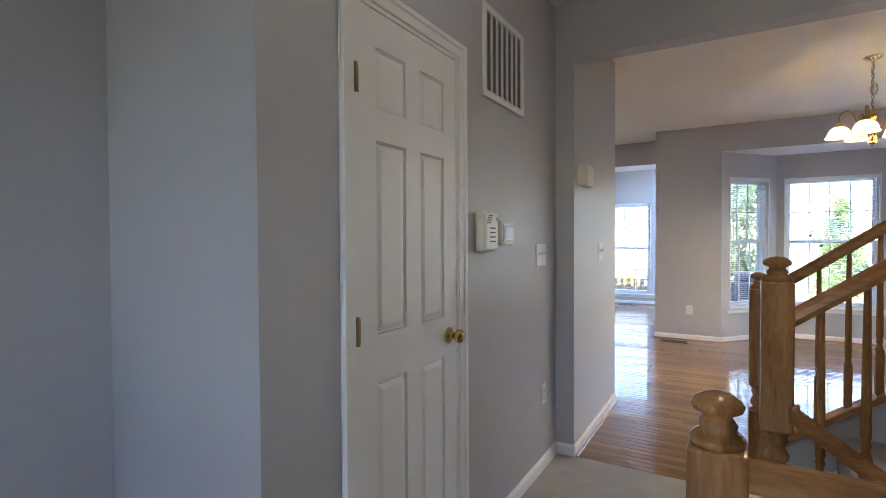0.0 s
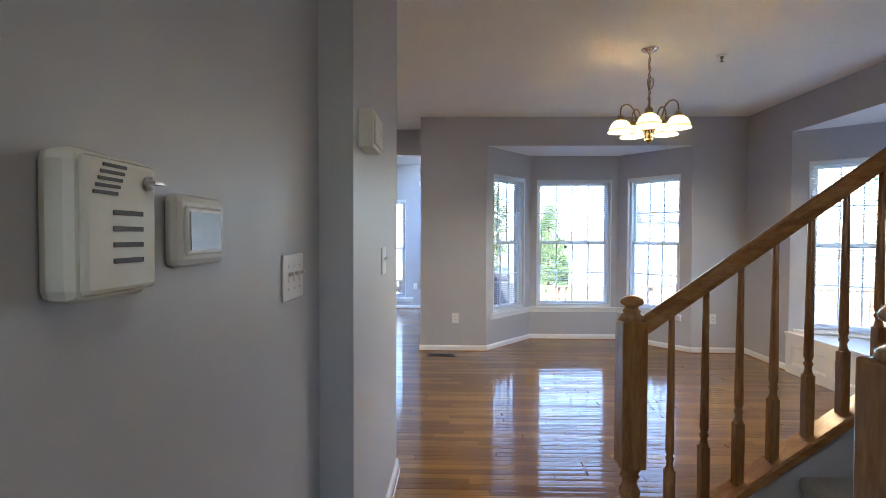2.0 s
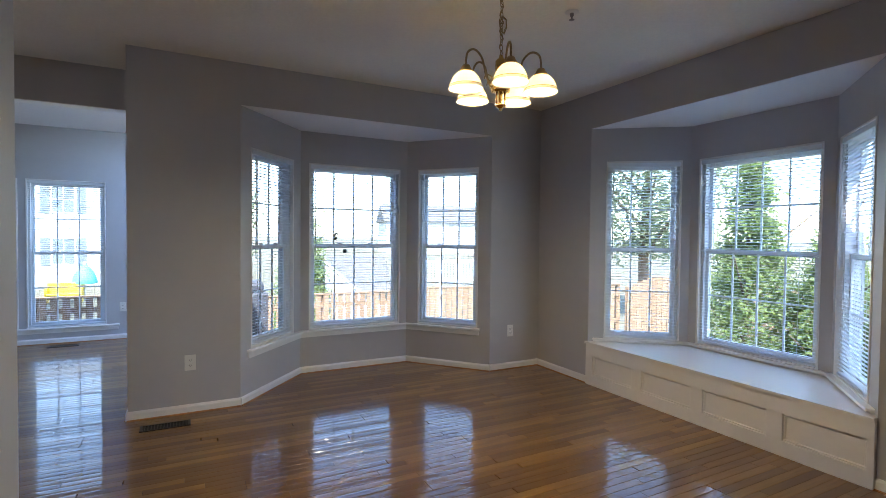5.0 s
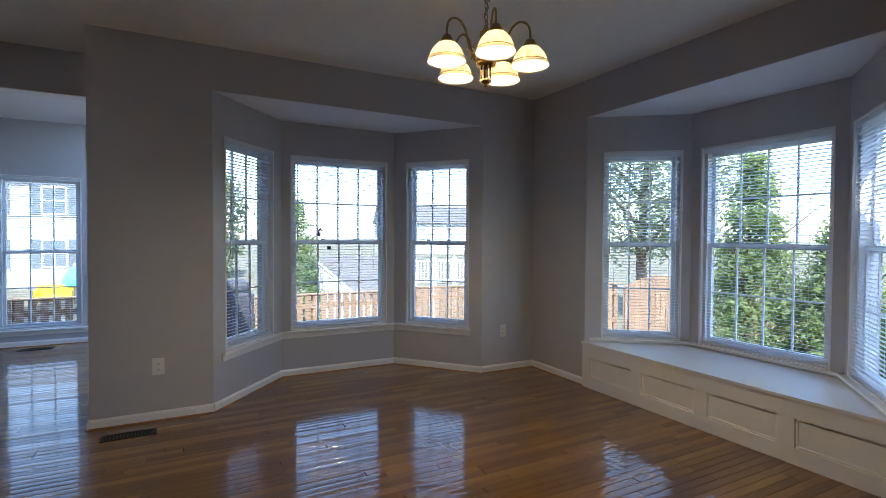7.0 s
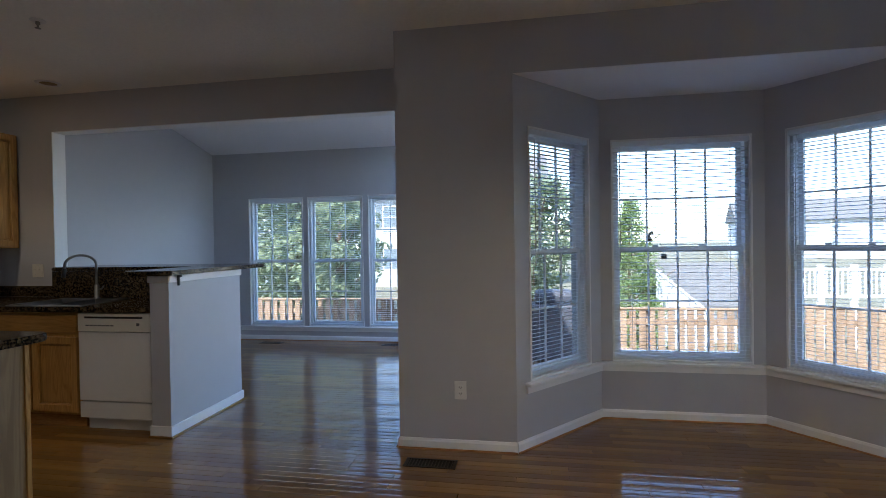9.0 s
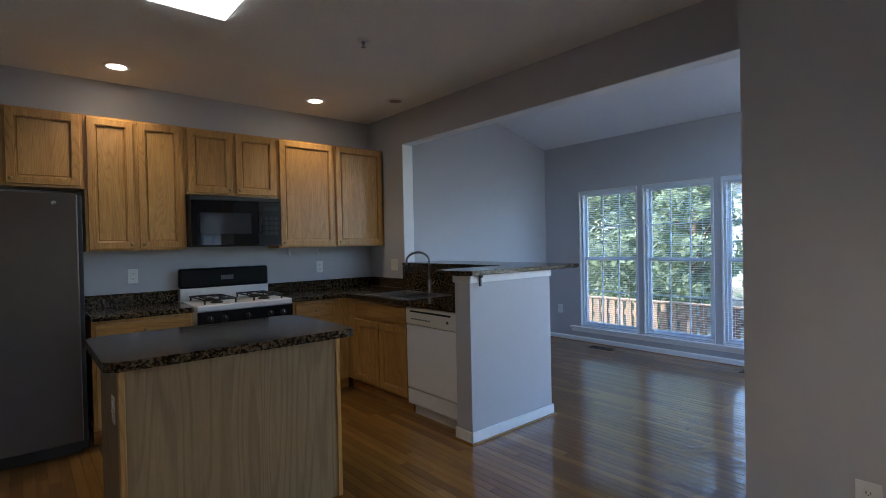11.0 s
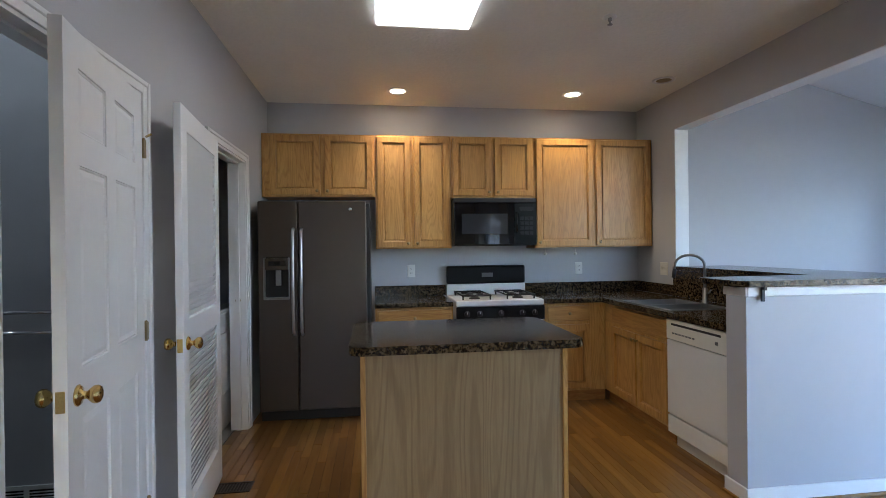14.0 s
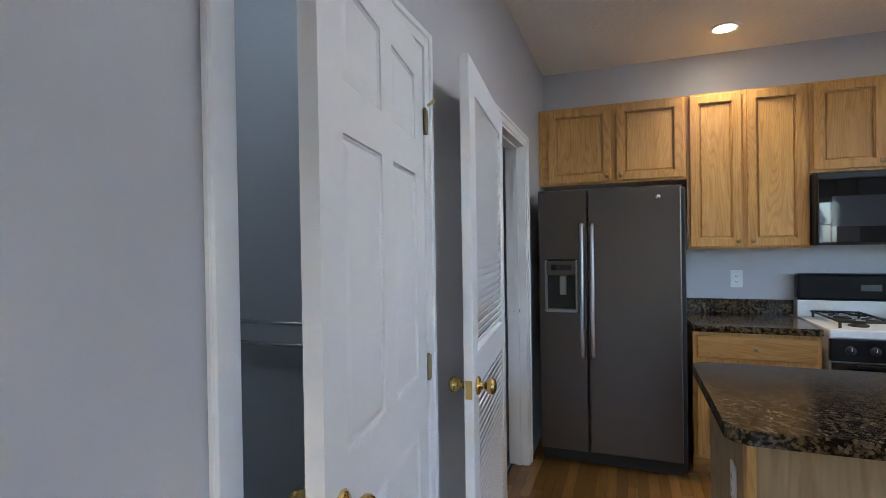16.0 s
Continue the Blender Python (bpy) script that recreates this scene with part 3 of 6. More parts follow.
# ---- chandelier ----
def smooth_line(pts, steps=4):
    """More points along a line, on a curve through the given ones."""
    p = [Vector(q) for q in pts]
    out = []
    for i in range(len(p) - 1):
        a, b, c, d = p[max(i - 1, 0)], p[i], p[i + 1], p[min(i + 2, len(p) - 1)]
        for k in range(steps):
            t = k / steps
            out.append(0.5 * ((2 * b) + (c - a) * t + (2 * a - 5 * b + 4 * c - d) * t * t + (3 * b - a - 3 * c + d) * t ** 3))
    return out + [p[-1]]


REACH = 0.205


def chandelier(x, y):
    root = thing("chandelier", pose(x, y, CEILING - 0.045), "aged brass chandelier with five lit frosted glass shades", "chandelier")
    part("canopy", lathe(bmesh.new(), [(0, 0), (0.062, 0), (0.062, -0.006), (0.05, -0.018), (0.018, -0.03), (0.008, -0.045), (0, -0.045)], 28, (0, 0, 0.045)), CHROME, root)
    drop = 0.37
    k = 13
    for i in range(k):
        z = 0.0 - i * drop / k
        ring = []
        for j in range(12):
            a = 2 * math.pi * j / 12
            u, v = 0.008 * math.cos(a), 0.017 * math.sin(a)
            ring.append((u, 0, z - 0.014 + v) if i % 2 else (0, u, z - 0.014 + v))
        part("chain_link", tube(bmesh.new(), ring, 0.0022, 6, closed=True), ANTIQUE, root)
    slack = [(0.022 * math.sin(q * 0.9) + 0.008, 0.006 * math.cos(q * 2.1), -0.205 + 0.045 * math.cos(q * 0.9)) for q in range(7)]
    for p, q in zip(slack, slack[1:]):
        mid, way = (Vector(p) + Vector(q)) / 2, (Vector(q) - Vector(p)).normalized()
        side = way.orthogonal().normalized()
        ring = [mid + side * 0.008 * math.cos(2 * math.pi * j / 10) + way * 0.018 * math.sin(2 * math.pi * j / 10) for j in range(10)]
        part("chain_link", tube(bmesh.new(), ring, 0.0022, 6, closed=True), ANTIQUE, root)
    loop = [(0.010 * math.sin(i * 0.9), 0.010 * math.cos(i * 0.9), -0.004 - 0.0118 * i) for i in range(31)]
    part("cord", tube(bmesh.new(), loop, 0.0025, 6), ANTIQUE, root)
    part("body", lathe(bmesh.new(), [(0, -0.36), (0.010, -0.365), (0.012, -0.38), (0.03, -0.395), (0.03, -0.44), (0.022, -0.445), (0.034, -0.475), (0.038, -0.49), (0.026, -0.50), (0.03, -0.52), (0.048, -0.535), (0.048, -0.555), (0.030, -0.558), (0.012, -0.562), (0, -0.562)], 24), BRASS, root)
    part("lower_stem", lathe(bmesh.new(), [(0.010, -0.56), (0.010, -0.618), (0.030, -0.62), (0.030, -0.628), (0.02, -0.636), (0.008, -0.642), (0.010, -0.650), (0, -0.656)], 20), BRASS, root)
    for q in range(6):
        a = math.pi * q / 3
        part("cage_rod", tube(bmesh.new(), [(0.024 * math.cos(a), 0.024 * math.sin(a), -0.557), (0.026 * math.cos(a), 0.026 * math.sin(a), -0.621)], 0.004, 6), BRASS, root)
    for i in range(5):
        a = 2 * math.pi * i / 5 + 0.576
        c, s = math.cos(a), math.sin(a)
        pts = []
        for r, z in ((0.03, -0.50), (0.06, -0.515), (0.085, -0.49), (0.10, -0.44), (0.115, -0.395), (0.145, -0.365), (0.172, -0.362), (0.196, -0.38), (REACH, -0.415), (REACH, -0.455)):
            pts.append((r * c, r * s, z))
        arm = part("arm", tube(bmesh.new(), smooth_line(pts), 0.0055, 8), ANTIQUE, root)
        curl = [((0.075 + 0.024 * math.cos(t)) * c, (0.075 + 0.024 * math.cos(t)) * s, -0.50 + 0.024 * math.sin(t)) for t in (0.5 * q for q in range(10))]
        part("scroll", tube(bmesh.new(), curl, 0.0035, 6), ANTIQUE, arm)
        part("socket_cup", lathe(bmesh.new(), [(0, -0.445), (0.018, -0.447), (0.024, -0.46), (0.034, -0.475), (0.034, -0.49), (0, -0.49)], 18, (REACH * c, REACH * s, 0)), ANTIQUE, arm)
        sh = [(0.03, -0.478), (0.05, -0.487), (0.07, -0.508), (0.084, -0.535), (0.090, -0.555), (0.098, -0.568), (0.096, -0.570), (0.087, -0.557), (0.080, -0.535), (0.067, -0.511), (0.047, -0.491), (0.03, -0.483)]
        part("shade", lathe(bmesh.new(), [(r * 0.93, z) for r, z in sh], 28, (REACH * c, REACH * s, 0)), SHADE, arm, "frosted glass shade, lit")
        ring = [(REACH * c + 0.0845 * math.cos(t), REACH * s + 0.0845 * math.sin(t), -0.552) for t in (2 * math.pi * q / 28 for q in range(28))]
        part("shade_band", tube(bmesh.new(), ring, 0.0018, 5, closed=True), ANTIQUE, arm)
        lamp = bpy.data.lights.new("bulb", "POINT")
        lamp.energy, lamp.color, lamp.shadow_soft_size = CHANDELIER_W, (1.0, 0.74, 0.42), 0.028
        lo = new("bulb", lamp)
        lo.location = (x + REACH * c, y + REACH * s, CEILING - 0.58)
    return root


CHANDELIER_W = 1.05
chandelier(1.07, 5.12)


def sprinkler(x, y, name="sprinkler_head"):
    root = thing(name, pose(x, y, CEILING), "small white ceiling sprinkler head", "sprinkler", "ceiling sprinklers")
    part("escutcheon", lathe(bmesh.new(), [(0, 0), (0.04, 0), (0.042, -0.004), (0.03, -0.010), (0, -0.010)], 24), WHITE_PLASTIC, root)
    part("head", lathe(bmesh.new(), [(0, -0.009), (0.012, -0.009), (0.012, -0.025), (0.006, -0.03), (0.005, -0.045), (0.016, -0.047), (0.016, -0.050), (0, -0.052)], 14), NICKEL, root)


sprinkler(1.67, 5.26)
sprinkler(-2.84, 6.60)
sd = thing("smoke_detector", pose(-0.18, 4.0, CEILING), "round white smoke detector on the ceiling", "smoke detector")
part("base", lathe(bmesh.new(), [(0, 0), (0.066, 0), (0.066, -0.012), (0, -0.012)], 30), WHITE_PLASTIC, sd)
part("cover", lathe(bmesh.new(), [(0.060, -0.011), (0.058, -0.030), (0.045, -0.040), (0, -0.042)], 30), WHITE_PLASTIC, sd)


# ---- stairs ----
RISE, RUN = 0.18, 0.25
YB, YA = 2.073, 3.113


def newel(x, y, z_top, z_low, half, big=False):
    """A square oak newel with a turned neck and a mushroom cap; z_low is where it stands."""
    root = thing("newel_post", pose(x, y, z_low), "honey oak newel post with a turned cap", "newel post", "stair newel posts")
    T = z_top - z_low
    cap = T - 0.075
    part("upper_block", boxes((-half, half, -half, half, cap - 0.52, cap - 0.012), bevel=0.006), RAIL_OAK, root)
    part("cap", lathe(bmesh.new(), [(0, cap - 0.014), (half * 0.96, cap - 0.014), (half * 0.96, cap), (half * 0.80, cap + 0.006), (half * 0.62, cap + 0.012), (half * 0.70, cap + 0.020), (half * 0.60, cap + 0.027), (half * 0.50, cap + 0.032), (half * 0.56, cap + 0.037), (half * 0.86, cap + 0.044), (half * 0.92, cap + 0.052), (half * 0.80, cap + 0.062), (half * 0.45, cap + 0.071), (0, cap + 0.075)], 28), RAIL_OAK, root)
    b = cap - 0.52
    part("turned_neck", lathe(bmesh.new(), [(half * 0.95, b + 0.004), (half * 0.9, b - 0.008), (half * 0.62, b - 0.022), (half * 0.78, b - 0.034), (half * 0.62, b - 0.046), (half * 0.55, b - 0.06), (half * 0.85, b - 0.085), (half * 0.80, b - 0.10), (half * 0.55, b - 0.115), (half * 0.9, b - 0.128), (half * 0.95, b - 0.136)], 28), RAIL_OAK, root)
    part("lower_block", boxes((-half, half, -half, half, 0, b - 0.13), bevel=0.006), RAIL_OAK, root)


newel(0.253, YA, 1.148, 0.0, 0.043)
newel(0.268, YB, 1.265, 0.0, 0.047)
newel(0.119, 0.957, 1.08, 0.0, 0.043)

RAIL = [(-0.030, -0.030), (0.030, -0.030), (0.033, -0.010), (0.028, 0.012), (0.015, 0.028), (0, 0.033), (-0.015, 0.028), (-0.028, 0.012), (-0.033, -0.010)]
BAL = [(0.0095, 0.78), (0.0115, 0.60), (0.0135, 0.40), (0.0150, 0.27), (0.0105, 0.255), (0.0155, 0.245), (0.0105, 0.232), (0.0120, 0.220), (0.0170, 0.205)]
slope = RISE / RUN
rail_z = lambda x: 1.055 + (x - 0.31) * slope
curb_z = lambda x: 0.265 + (x - 0.31) * slope


def balustrade(y, x_end, name):
    root = thing(name, pose(0, y, 0), "honey oak stair balustrade with turned balusters", "stair railing", "stair railings")
    part("handrail", sweep(bmesh.new(), RAIL, (0.29, 0, rail_z(0.29)), (x_end, 0, rail_z(x_end))), RAIL_OAK_LONG, root)
    part("curb_cap", sweep(bmesh.new(), [(-0.045, -0.03), (0.045, -0.03), (0.045, 0.0), (0.038, 0.006), (-0.038, 0.006), (-0.045, 0.0)], (0.29, 0, curb_z(0.29)), (x_end, 0, curb_z(x_end))), RAIL_OAK_LONG, root)
    part("curb_board", sweep(bmesh.new(), [(-0.022, -0.28), (0.022, -0.28), (0.022, -0.028), (-0.022, -0.028)], (0.30, 0, curb_z(0.30)), (x_end, 0, curb_z(x_end))), WALL, root, "painted stringer board")
    x = 0.39
    me = None
    while x < x_end - 0.03:
        if me is None:
            bm = lathe(bmesh.new(), BAL, 12)
            box(bm, -0.016, 0.016, -0.016, 0.016, -0.012, 0.208, bevel=0.003)
            me = mesh_of("baluster", bm, RAIL_OAK)
        ob = part("baluster", me, RAIL_OAK, root)
        ob.location = (x, 0, curb_z(x) + 0.012)
        x += 0.1165
    return root


balustrade(YA, 2.4, "stair_railing")
balustrade(YB, 2.4, "stair_railing")
steps = thing("staircase", pose(0.33, YB, 0), "carpeted staircase with light grey treads", "staircase")
for i in range(10):
    bm = boxes((i * RUN - 0.022, i * RUN + RUN + 0.01, 0.026, YA - YB - 0.026, (i + 1) * RISE - 0.05, (i + 1) * RISE), bevel=0.018)
    part("tread", bm, CARPET, steps)
    part("riser", boxes((i * RUN, (i + 1) * RUN, 0.026, YA - YB - 0.026, max(0, (i + 1) * RISE - 0.30), (i + 1) * RISE - 0.048)), CARPET, steps)
down = thing("staircase", pose(0.33, 0.957, 0), "carpeted stairs going down from the hall", "staircase")
for i in range(7):
    part("tread", boxes((i * RUN - 0.022 + 0.02, i * RUN + RUN + 0.02, 0.02, YB - 0.957 - 0.02, -(i + 1) * RISE - 0.05, -(i + 1) * RISE), bevel=0.012), CARPET, down)
    part("riser", boxes((i * RUN, i * RUN + RUN, 0.02, YB - 0.957 - 0.02, -1.55, -(i + 1) * RISE - 0.048)), CARPET, down)
solid("wall_stairwell", boxes((0.30, 3.0, 0.90, 0.955, -1.6, -0.01), (0.33, 3.0, YB - 0.02, YB + 0.02, -1.6, -0.01), (0.29, 0.33, 0.90, YB, -1.6, -0.301)), WALL, "painted grey wall of the stairwell", "wall")
dr = thing("stair_railing", pose(0, YB, 0), "honey oak handrail going down the stairs", "stair railing", "stair railings")
part("handrail", sweep(bmesh.new(), RAIL, (0.30, -0.03, 0.745), (2.0, -0.03, 0.745 - 1.70 * slope)), RAIL_OAK_LONG, dr)
part("handrail_end", lathe(bmesh.new(), [(0, 0), (0.028, 0), (0.028, 0.03), (0, 0.03)], 16, (0.30, -0.03, 0.745), Matrix.Rotation(radians(90), 4, "Y")), RAIL_OAK, dr)
gr = thing("stair_railing", pose(0, 0.957, 0), "level honey oak guard rail beside the stairwell", "stair railing", "stair railings")
part("handrail", sweep(bmesh.new(), RAIL, (0.15, 0, 0.945), (2.98, 0, 0.945)), RAIL_OAK_LONG, gr)
bal_me = None
for i in range(24):
    if bal_me is None:
        bm = lathe(bmesh.new(), [(0.0095, 0.92), (0.0125, 0.60), (0.0150, 0.33), (0.0105, 0.315), (0.0155, 0.305), (0.0105, 0.292), (0.0120, 0.28), (0.0170, 0.265)], 12)
        box(bm, -0.016, 0.016, -0.016, 0.016, 0, 0.268, bevel=0.003)
        bal_me = mesh_of("baluster", bm, RAIL_OAK)
    part("baluster", bal_me, RAIL_OAK, gr).location = (0.26 + i * 0.1125, -0.03 if i == 0 else 0, 0)


# ---- small wall fittings ----
HALL = lambda y, z: pose(-0.81, y, z, 0, 0, 90)


def plate(m, w, h, gangs, outlet, label, mat=None):
    """A wall plate with switches or a double outlet, centred on m."""
    mat = mat or WHITE_PLASTIC
    root = thing("wall_outlet" if outlet else "light_switch", m, label, "outlet" if outlet else "light switch", "wall plates")
    part("cover_plate", boxes((-w / 2, w / 2, -0.006, 0, -h / 2, h / 2), bevel=0.0025), mat, root)
    if outlet:
        for dz in (-0.020, 0.020):
            face = part("socket", boxes((-0.017, 0.017, -0.009, -0.0055, dz - 0.014, dz + 0.014), bevel=0.003), mat, root)
            # slots are laid on as grey strips, their shade in the colour
            part("slots", boxes((-0.008, -0.005, -0.0095, -0.0088, dz - 0.004, dz + 0.006), (0.005, 0.008, -0.0095, -0.0088, dz - 0.004, dz + 0.006), (-0.002, 0.002, -0.0095, -0.0088, dz - 0.010, dz - 0.006)), GREY_MARK, face)
    else:
        for g in range(gangs):
            x = (g - (gangs - 1) / 2) * 0.046
            part("toggle_collar", boxes((x - 0.006, x + 0.006, -0.0085, -0.0055, -0.013, 0.013), bevel=0.001), mat, root)
            tg = part("toggle", boxes((x - 0.004, x + 0.004, -0.024, -0.006, 0.001, 0.011), bevel=0.0015), mat, root)
            tg.rotation_euler = (radians(-14), 0, 0)
            part("screw", boxes((x - 0.003, x + 0.003, -0.0072, -0.0058, 0.028, 0.034), (x - 0.003, x + 0.003, -0.0072, -0.0058, -0.034, -0.028), bevel=0.001), STEEL, root)
    return root


plate(HALL(2.75, 1.235), 0.165, 0.125, 3, False, "white three-toggle light switch plate in the hall")
plate(HALL(2.79, 0.43), 0.075, 0.12, 0, True, "white double outlet low on the hall wall")
plate(pose(-0.695, 3.69, 1.235, 0, 0, 90), 0.12, 0.125, 2, False, "white two-toggle light switch plate")
plate(pose(-0.36, 7.2, 0.39), 0.078, 0.12, 0, True, "white double outlet on the dining room wall")
plate(pose(2.63, 7.2, 0.40), 0.075, 0.12, 0, True, "white double outlet near the room corner")
plate(pose(-4.22, GR, 0.42), 0.075, 0.12, 0, True, "white outlet on the great room wall")
plate(pose(-1.11, GR, 0.42), 0.075, 0.12, 0, True, "white outlet on the great room wall")
plate(pose(-4.81, 5.53, 1.15, 0, 0, 90), 0.075, 0.12, 0, True, "white outlet above the kitchen counter")
plate(pose(-4.81, 7.22, 1.15, 0, 0, 90), 0.075, 0.12, 0, True, "white outlet above the kitchen counter")
plate(pose(-4.34, KN, 1.15), 0.12, 0.12, 2, False, "ivory switch plate beside the sink", PLASTIC)

alarm = thing("alarm_panel", HALL(1.978, 1.272), "ivory plastic alarm siren box with speaker slots", "alarm panel")
part("case", boxes((-0.068, 0.068, -0.048, 0, 0, 0.172), bevel=0.014), PLASTIC, alarm)
part("front_cover", boxes((-0.064, 0.064, -0.055, -0.046, 0.008, 0.164), bevel=0.006), PLASTIC, alarm)
for i in range(5):
    # each slot is a raised grey bar coloured like its shaded inside
    part("speaker_slot", boxes((-0.052 + i * 0.004, -0.012 + i * 0.004, -0.0565, -0.054, 0.122 + i * 0.008, 0.126 + i * 0.008)), GREY_MARK, alarm)
for i in range(4):
    part("label_bar", boxes((-0.020, 0.034, -0.0565, -0.054, 0.042 + i * 0.019, 0.048 + i * 0.019)), GREY_MARK, alarm)
part("lock", lathe(bmesh.new(), [(0, 0), (0.009, 0), (0.009, 0.006), (0, 0.006)], 14, (0.045, -0.054, 0.142), Matrix.Rotation(radians(90), 4, "X")), STEEL, alarm)
key = part("key", boxes((0.033, 0.057, -0.073, -0.058, 0.140, 0.144)), STEEL, alarm)

th = thing("thermostat", HALL(2.222, 1.355), "white thermostat with a grey display", "thermostat")
part("case", boxes((-0.078, 0.078, -0.026, 0, -0.058, 0.058), bevel=0.012), WHITE_PLASTIC, th)
part("bezel", boxes((-0.060, 0.058, -0.030, -0.024, -0.040, 0.040), bevel=0.004), WHITE_PLASTIC, th)
part("display", boxes((-0.050, 0.048, -0.0315, -0.029, -0.031, 0.031)), LCD, th, "grey display")

ch = thing("door_chime", pose(-0.695, 3.18, 1.655, 0, 0, 90), "ivory box-shaped door chime high on the wall", "door chime")
part("case", boxes((-0.085, 0.085, -0.055, 0, 0, 0.132), bevel=0.005), PLASTIC, ch)
part("front_cover", boxes((-0.077, 0.077, -0.062, -0.053, 0.012, 0.12), bevel=0.004), PLASTIC, ch)
part("emblem", boxes((0.03, 0.07, -0.064, -0.061, 0.06, 0.075)), PLASTIC, ch)
sn = thing("wall_sensor", pose(-1.01, GR, 2.28), "small white sensor high on the great room wall", "sensor")
part("case", boxes((-0.03, 0.03, -0.04, 0, 0, 0.09), bevel=0.006), WHITE_PLASTIC, sn)
part("lens", boxes((-0.02, 0.02, -0.043, -0.039, 0.02, 0.05), bevel=0.003), PLASTIC, sn)

vent = thing("air_return_grille", HALL(2.23, 1.955), "white metal return air grille high on the hall wall", "air vent")
part("grille_frame", holed(-0.235, 0.235, -0.012, 0, 0, 0.41, [(-0.205, 0.205, 0.03, 0.38)], 0.002), TRIM, vent)
# flat dark sheet gives the shade of the opening by colour
part("backing", boxes((-0.205, 0.205, -0.002, 0.0, 0.03, 0.38)), DARK, vent, "dark sheet for the shade behind the louvres")
for i in range(1, 7):
    x = -0.205 + 0.41 * i / 7
    part("divider", boxes((x - 0.003, x + 0.003, -0.011, -0.002, 0.03, 0.38)), TRIM, vent)
sl = mesh_of("slat", boxes((-0.205, 0.205, -0.0055, -0.0025, -0.0008, 0.0008)), TRIM)
for i in range(26):
    part("slat", sl, TRIM, vent).location = (0, 0, 0.037 + i * 0.0134)


def register(x, y, turn, w=0.32, d=0.12, mat=None):
    root = thing("floor_register", pose(x, y, 0, 0, 0, turn), "dark brown metal floor register set in the boards", "floor vent", "floor registers")
    m = mat or ANTIQUE
    part("register_frame", boxes((-w / 2, w / 2, -d / 2, -d / 2 + 0.015, 0.0005, 0.006), (-w / 2, w / 2, d / 2 - 0.015, d / 2, 0.0005, 0.006), (-w / 2, -w / 2 + 0.02, -d / 2 + 0.015, d / 2 - 0.015, 0.0005, 0.006), (w / 2 - 0.02, w / 2, -d / 2 + 0.015, d / 2 - 0.015, 0.0005, 0.006), bevel=0.0015), m, root)
    # thin dark sheet on the boards, coloured as the shaded hole
    part("hole_shade", boxes((-w / 2 + 0.02, w / 2 - 0.02, -d / 2 + 0.015, d / 2 - 0.015, 0.0006, 0.0016)), DARK, root)
    for i in range(14):
        x = -w / 2 + 0.02 + (w - 0.04) * (i + 0.5) / 14
        part("fin", boxes((x - 0.003, x + 0.003, -d / 2 + 0.015, d / 2 - 0.015, 0.0017, 0.0045)), m, root)


BRONZE = material("dark_bronze", (0.022, 0.014, 0.009), 0.5, 0.3, vary=0.1)
register(-0.52, 6.975, 0, mat=BRONZE)
register(-3.03, 4.33, 90, 0.28, 0.13, mat=BRONZE)
register(-3.45, 10.38, 0, mat=BRONZE)
register(-1.70, 10.38, 0, mat=BRONZE)

# flush light on the hall ceiling
HALL_GLOW = material("hall_lamp_glass", (0.9, 0.86, 0.78), 0.4, emit=1.0, emit_color=(1.0, 0.87, 0.70))
hl = thing("ceiling_light", pose(0.35, 1.35, CEILING), "lit round flush ceiling light in the hall", "ceiling light")
part("light_base", lathe(bmesh.new(), [(0, 0), (0.15, 0), (0.15, -0.02), (0.12, -0.03), (0, -0.03)], 30), BRASS, hl)
part("glass_bowl", lathe(bmesh.new(), [(0.135, -0.022), (0.13, -0.06), (0.09, -0.10), (0.03, -0.118), (0, -0.12)], 30), HALL_GLOW, hl, "frosted glass bowl, lit")


# ---- kitchen ----
W_FACE = lambda x, y, z=0: pose(x, y, z, 0, 0, 90)


def cabinet_door(parent, x0, x1, z0, z1, knob_at=None, name="cabinet_door", across=False):
    """A framed oak door with a flat recessed panel and a small knob."""
    f, t = 0.052, 0.024
    a, b, c, e = x0 + f, x1 - f, z0 + f, z1 - f
    d = part(name, holed(x0, x1, -t, 0, z0, z1, [(a, b, c, e)], 0.0025), CAB_OAK, parent)
    part("panel", boxes((a + 0.013, b - 0.013, -t + 0.012, -0.0015, c + 0.013, e - 0.013), bevel=0.003), CAB_OAK, d)
    part("panel_groove", boxes((a, b, -0.004, -0.001, c, e)), CAB_OAK, d)
    part("bead", holed(a, b, -t + 0.006, -0.0045, c, e, [(a + 0.006, b - 0.006, c + 0.006, e - 0.006)], 0.002), CAB_OAK, d)
    if knob_at:
        kx, kz = knob_at
        part("knob", lathe(bmesh.new(), [(0, 0), (0.006, 0), (0.005, 0.012), (0.013, 0.017), (0.014, 0.022), (0.009, 0.026), (0, 0.027)], 14, (kx, -t, kz), Matrix.Rotation(radians(90), 4, "X")), ANTIQUE, d)
    return d


def drawer_front(parent, x0, x1, z0, z1, knobbed=True):
    d = part("drawer_front", boxes((x0, x1, -0.019, 0, z0, z1), bevel=0.006), CAB_OAK_ACROSS, parent)
    if knobbed:
        part("knob", lathe(bmesh.new(), [(0, 0), (0.006, 0), (0.005, 0.012), (0.013, 0.017), (0.014, 0.022), (0.009, 0.026), (0, 0.027)], 14, ((x0 + x1) / 2, -0.019, (z0 + z1) / 2), Matrix.Rotation(radians(90), 4, "X")), ANTIQUE, d)


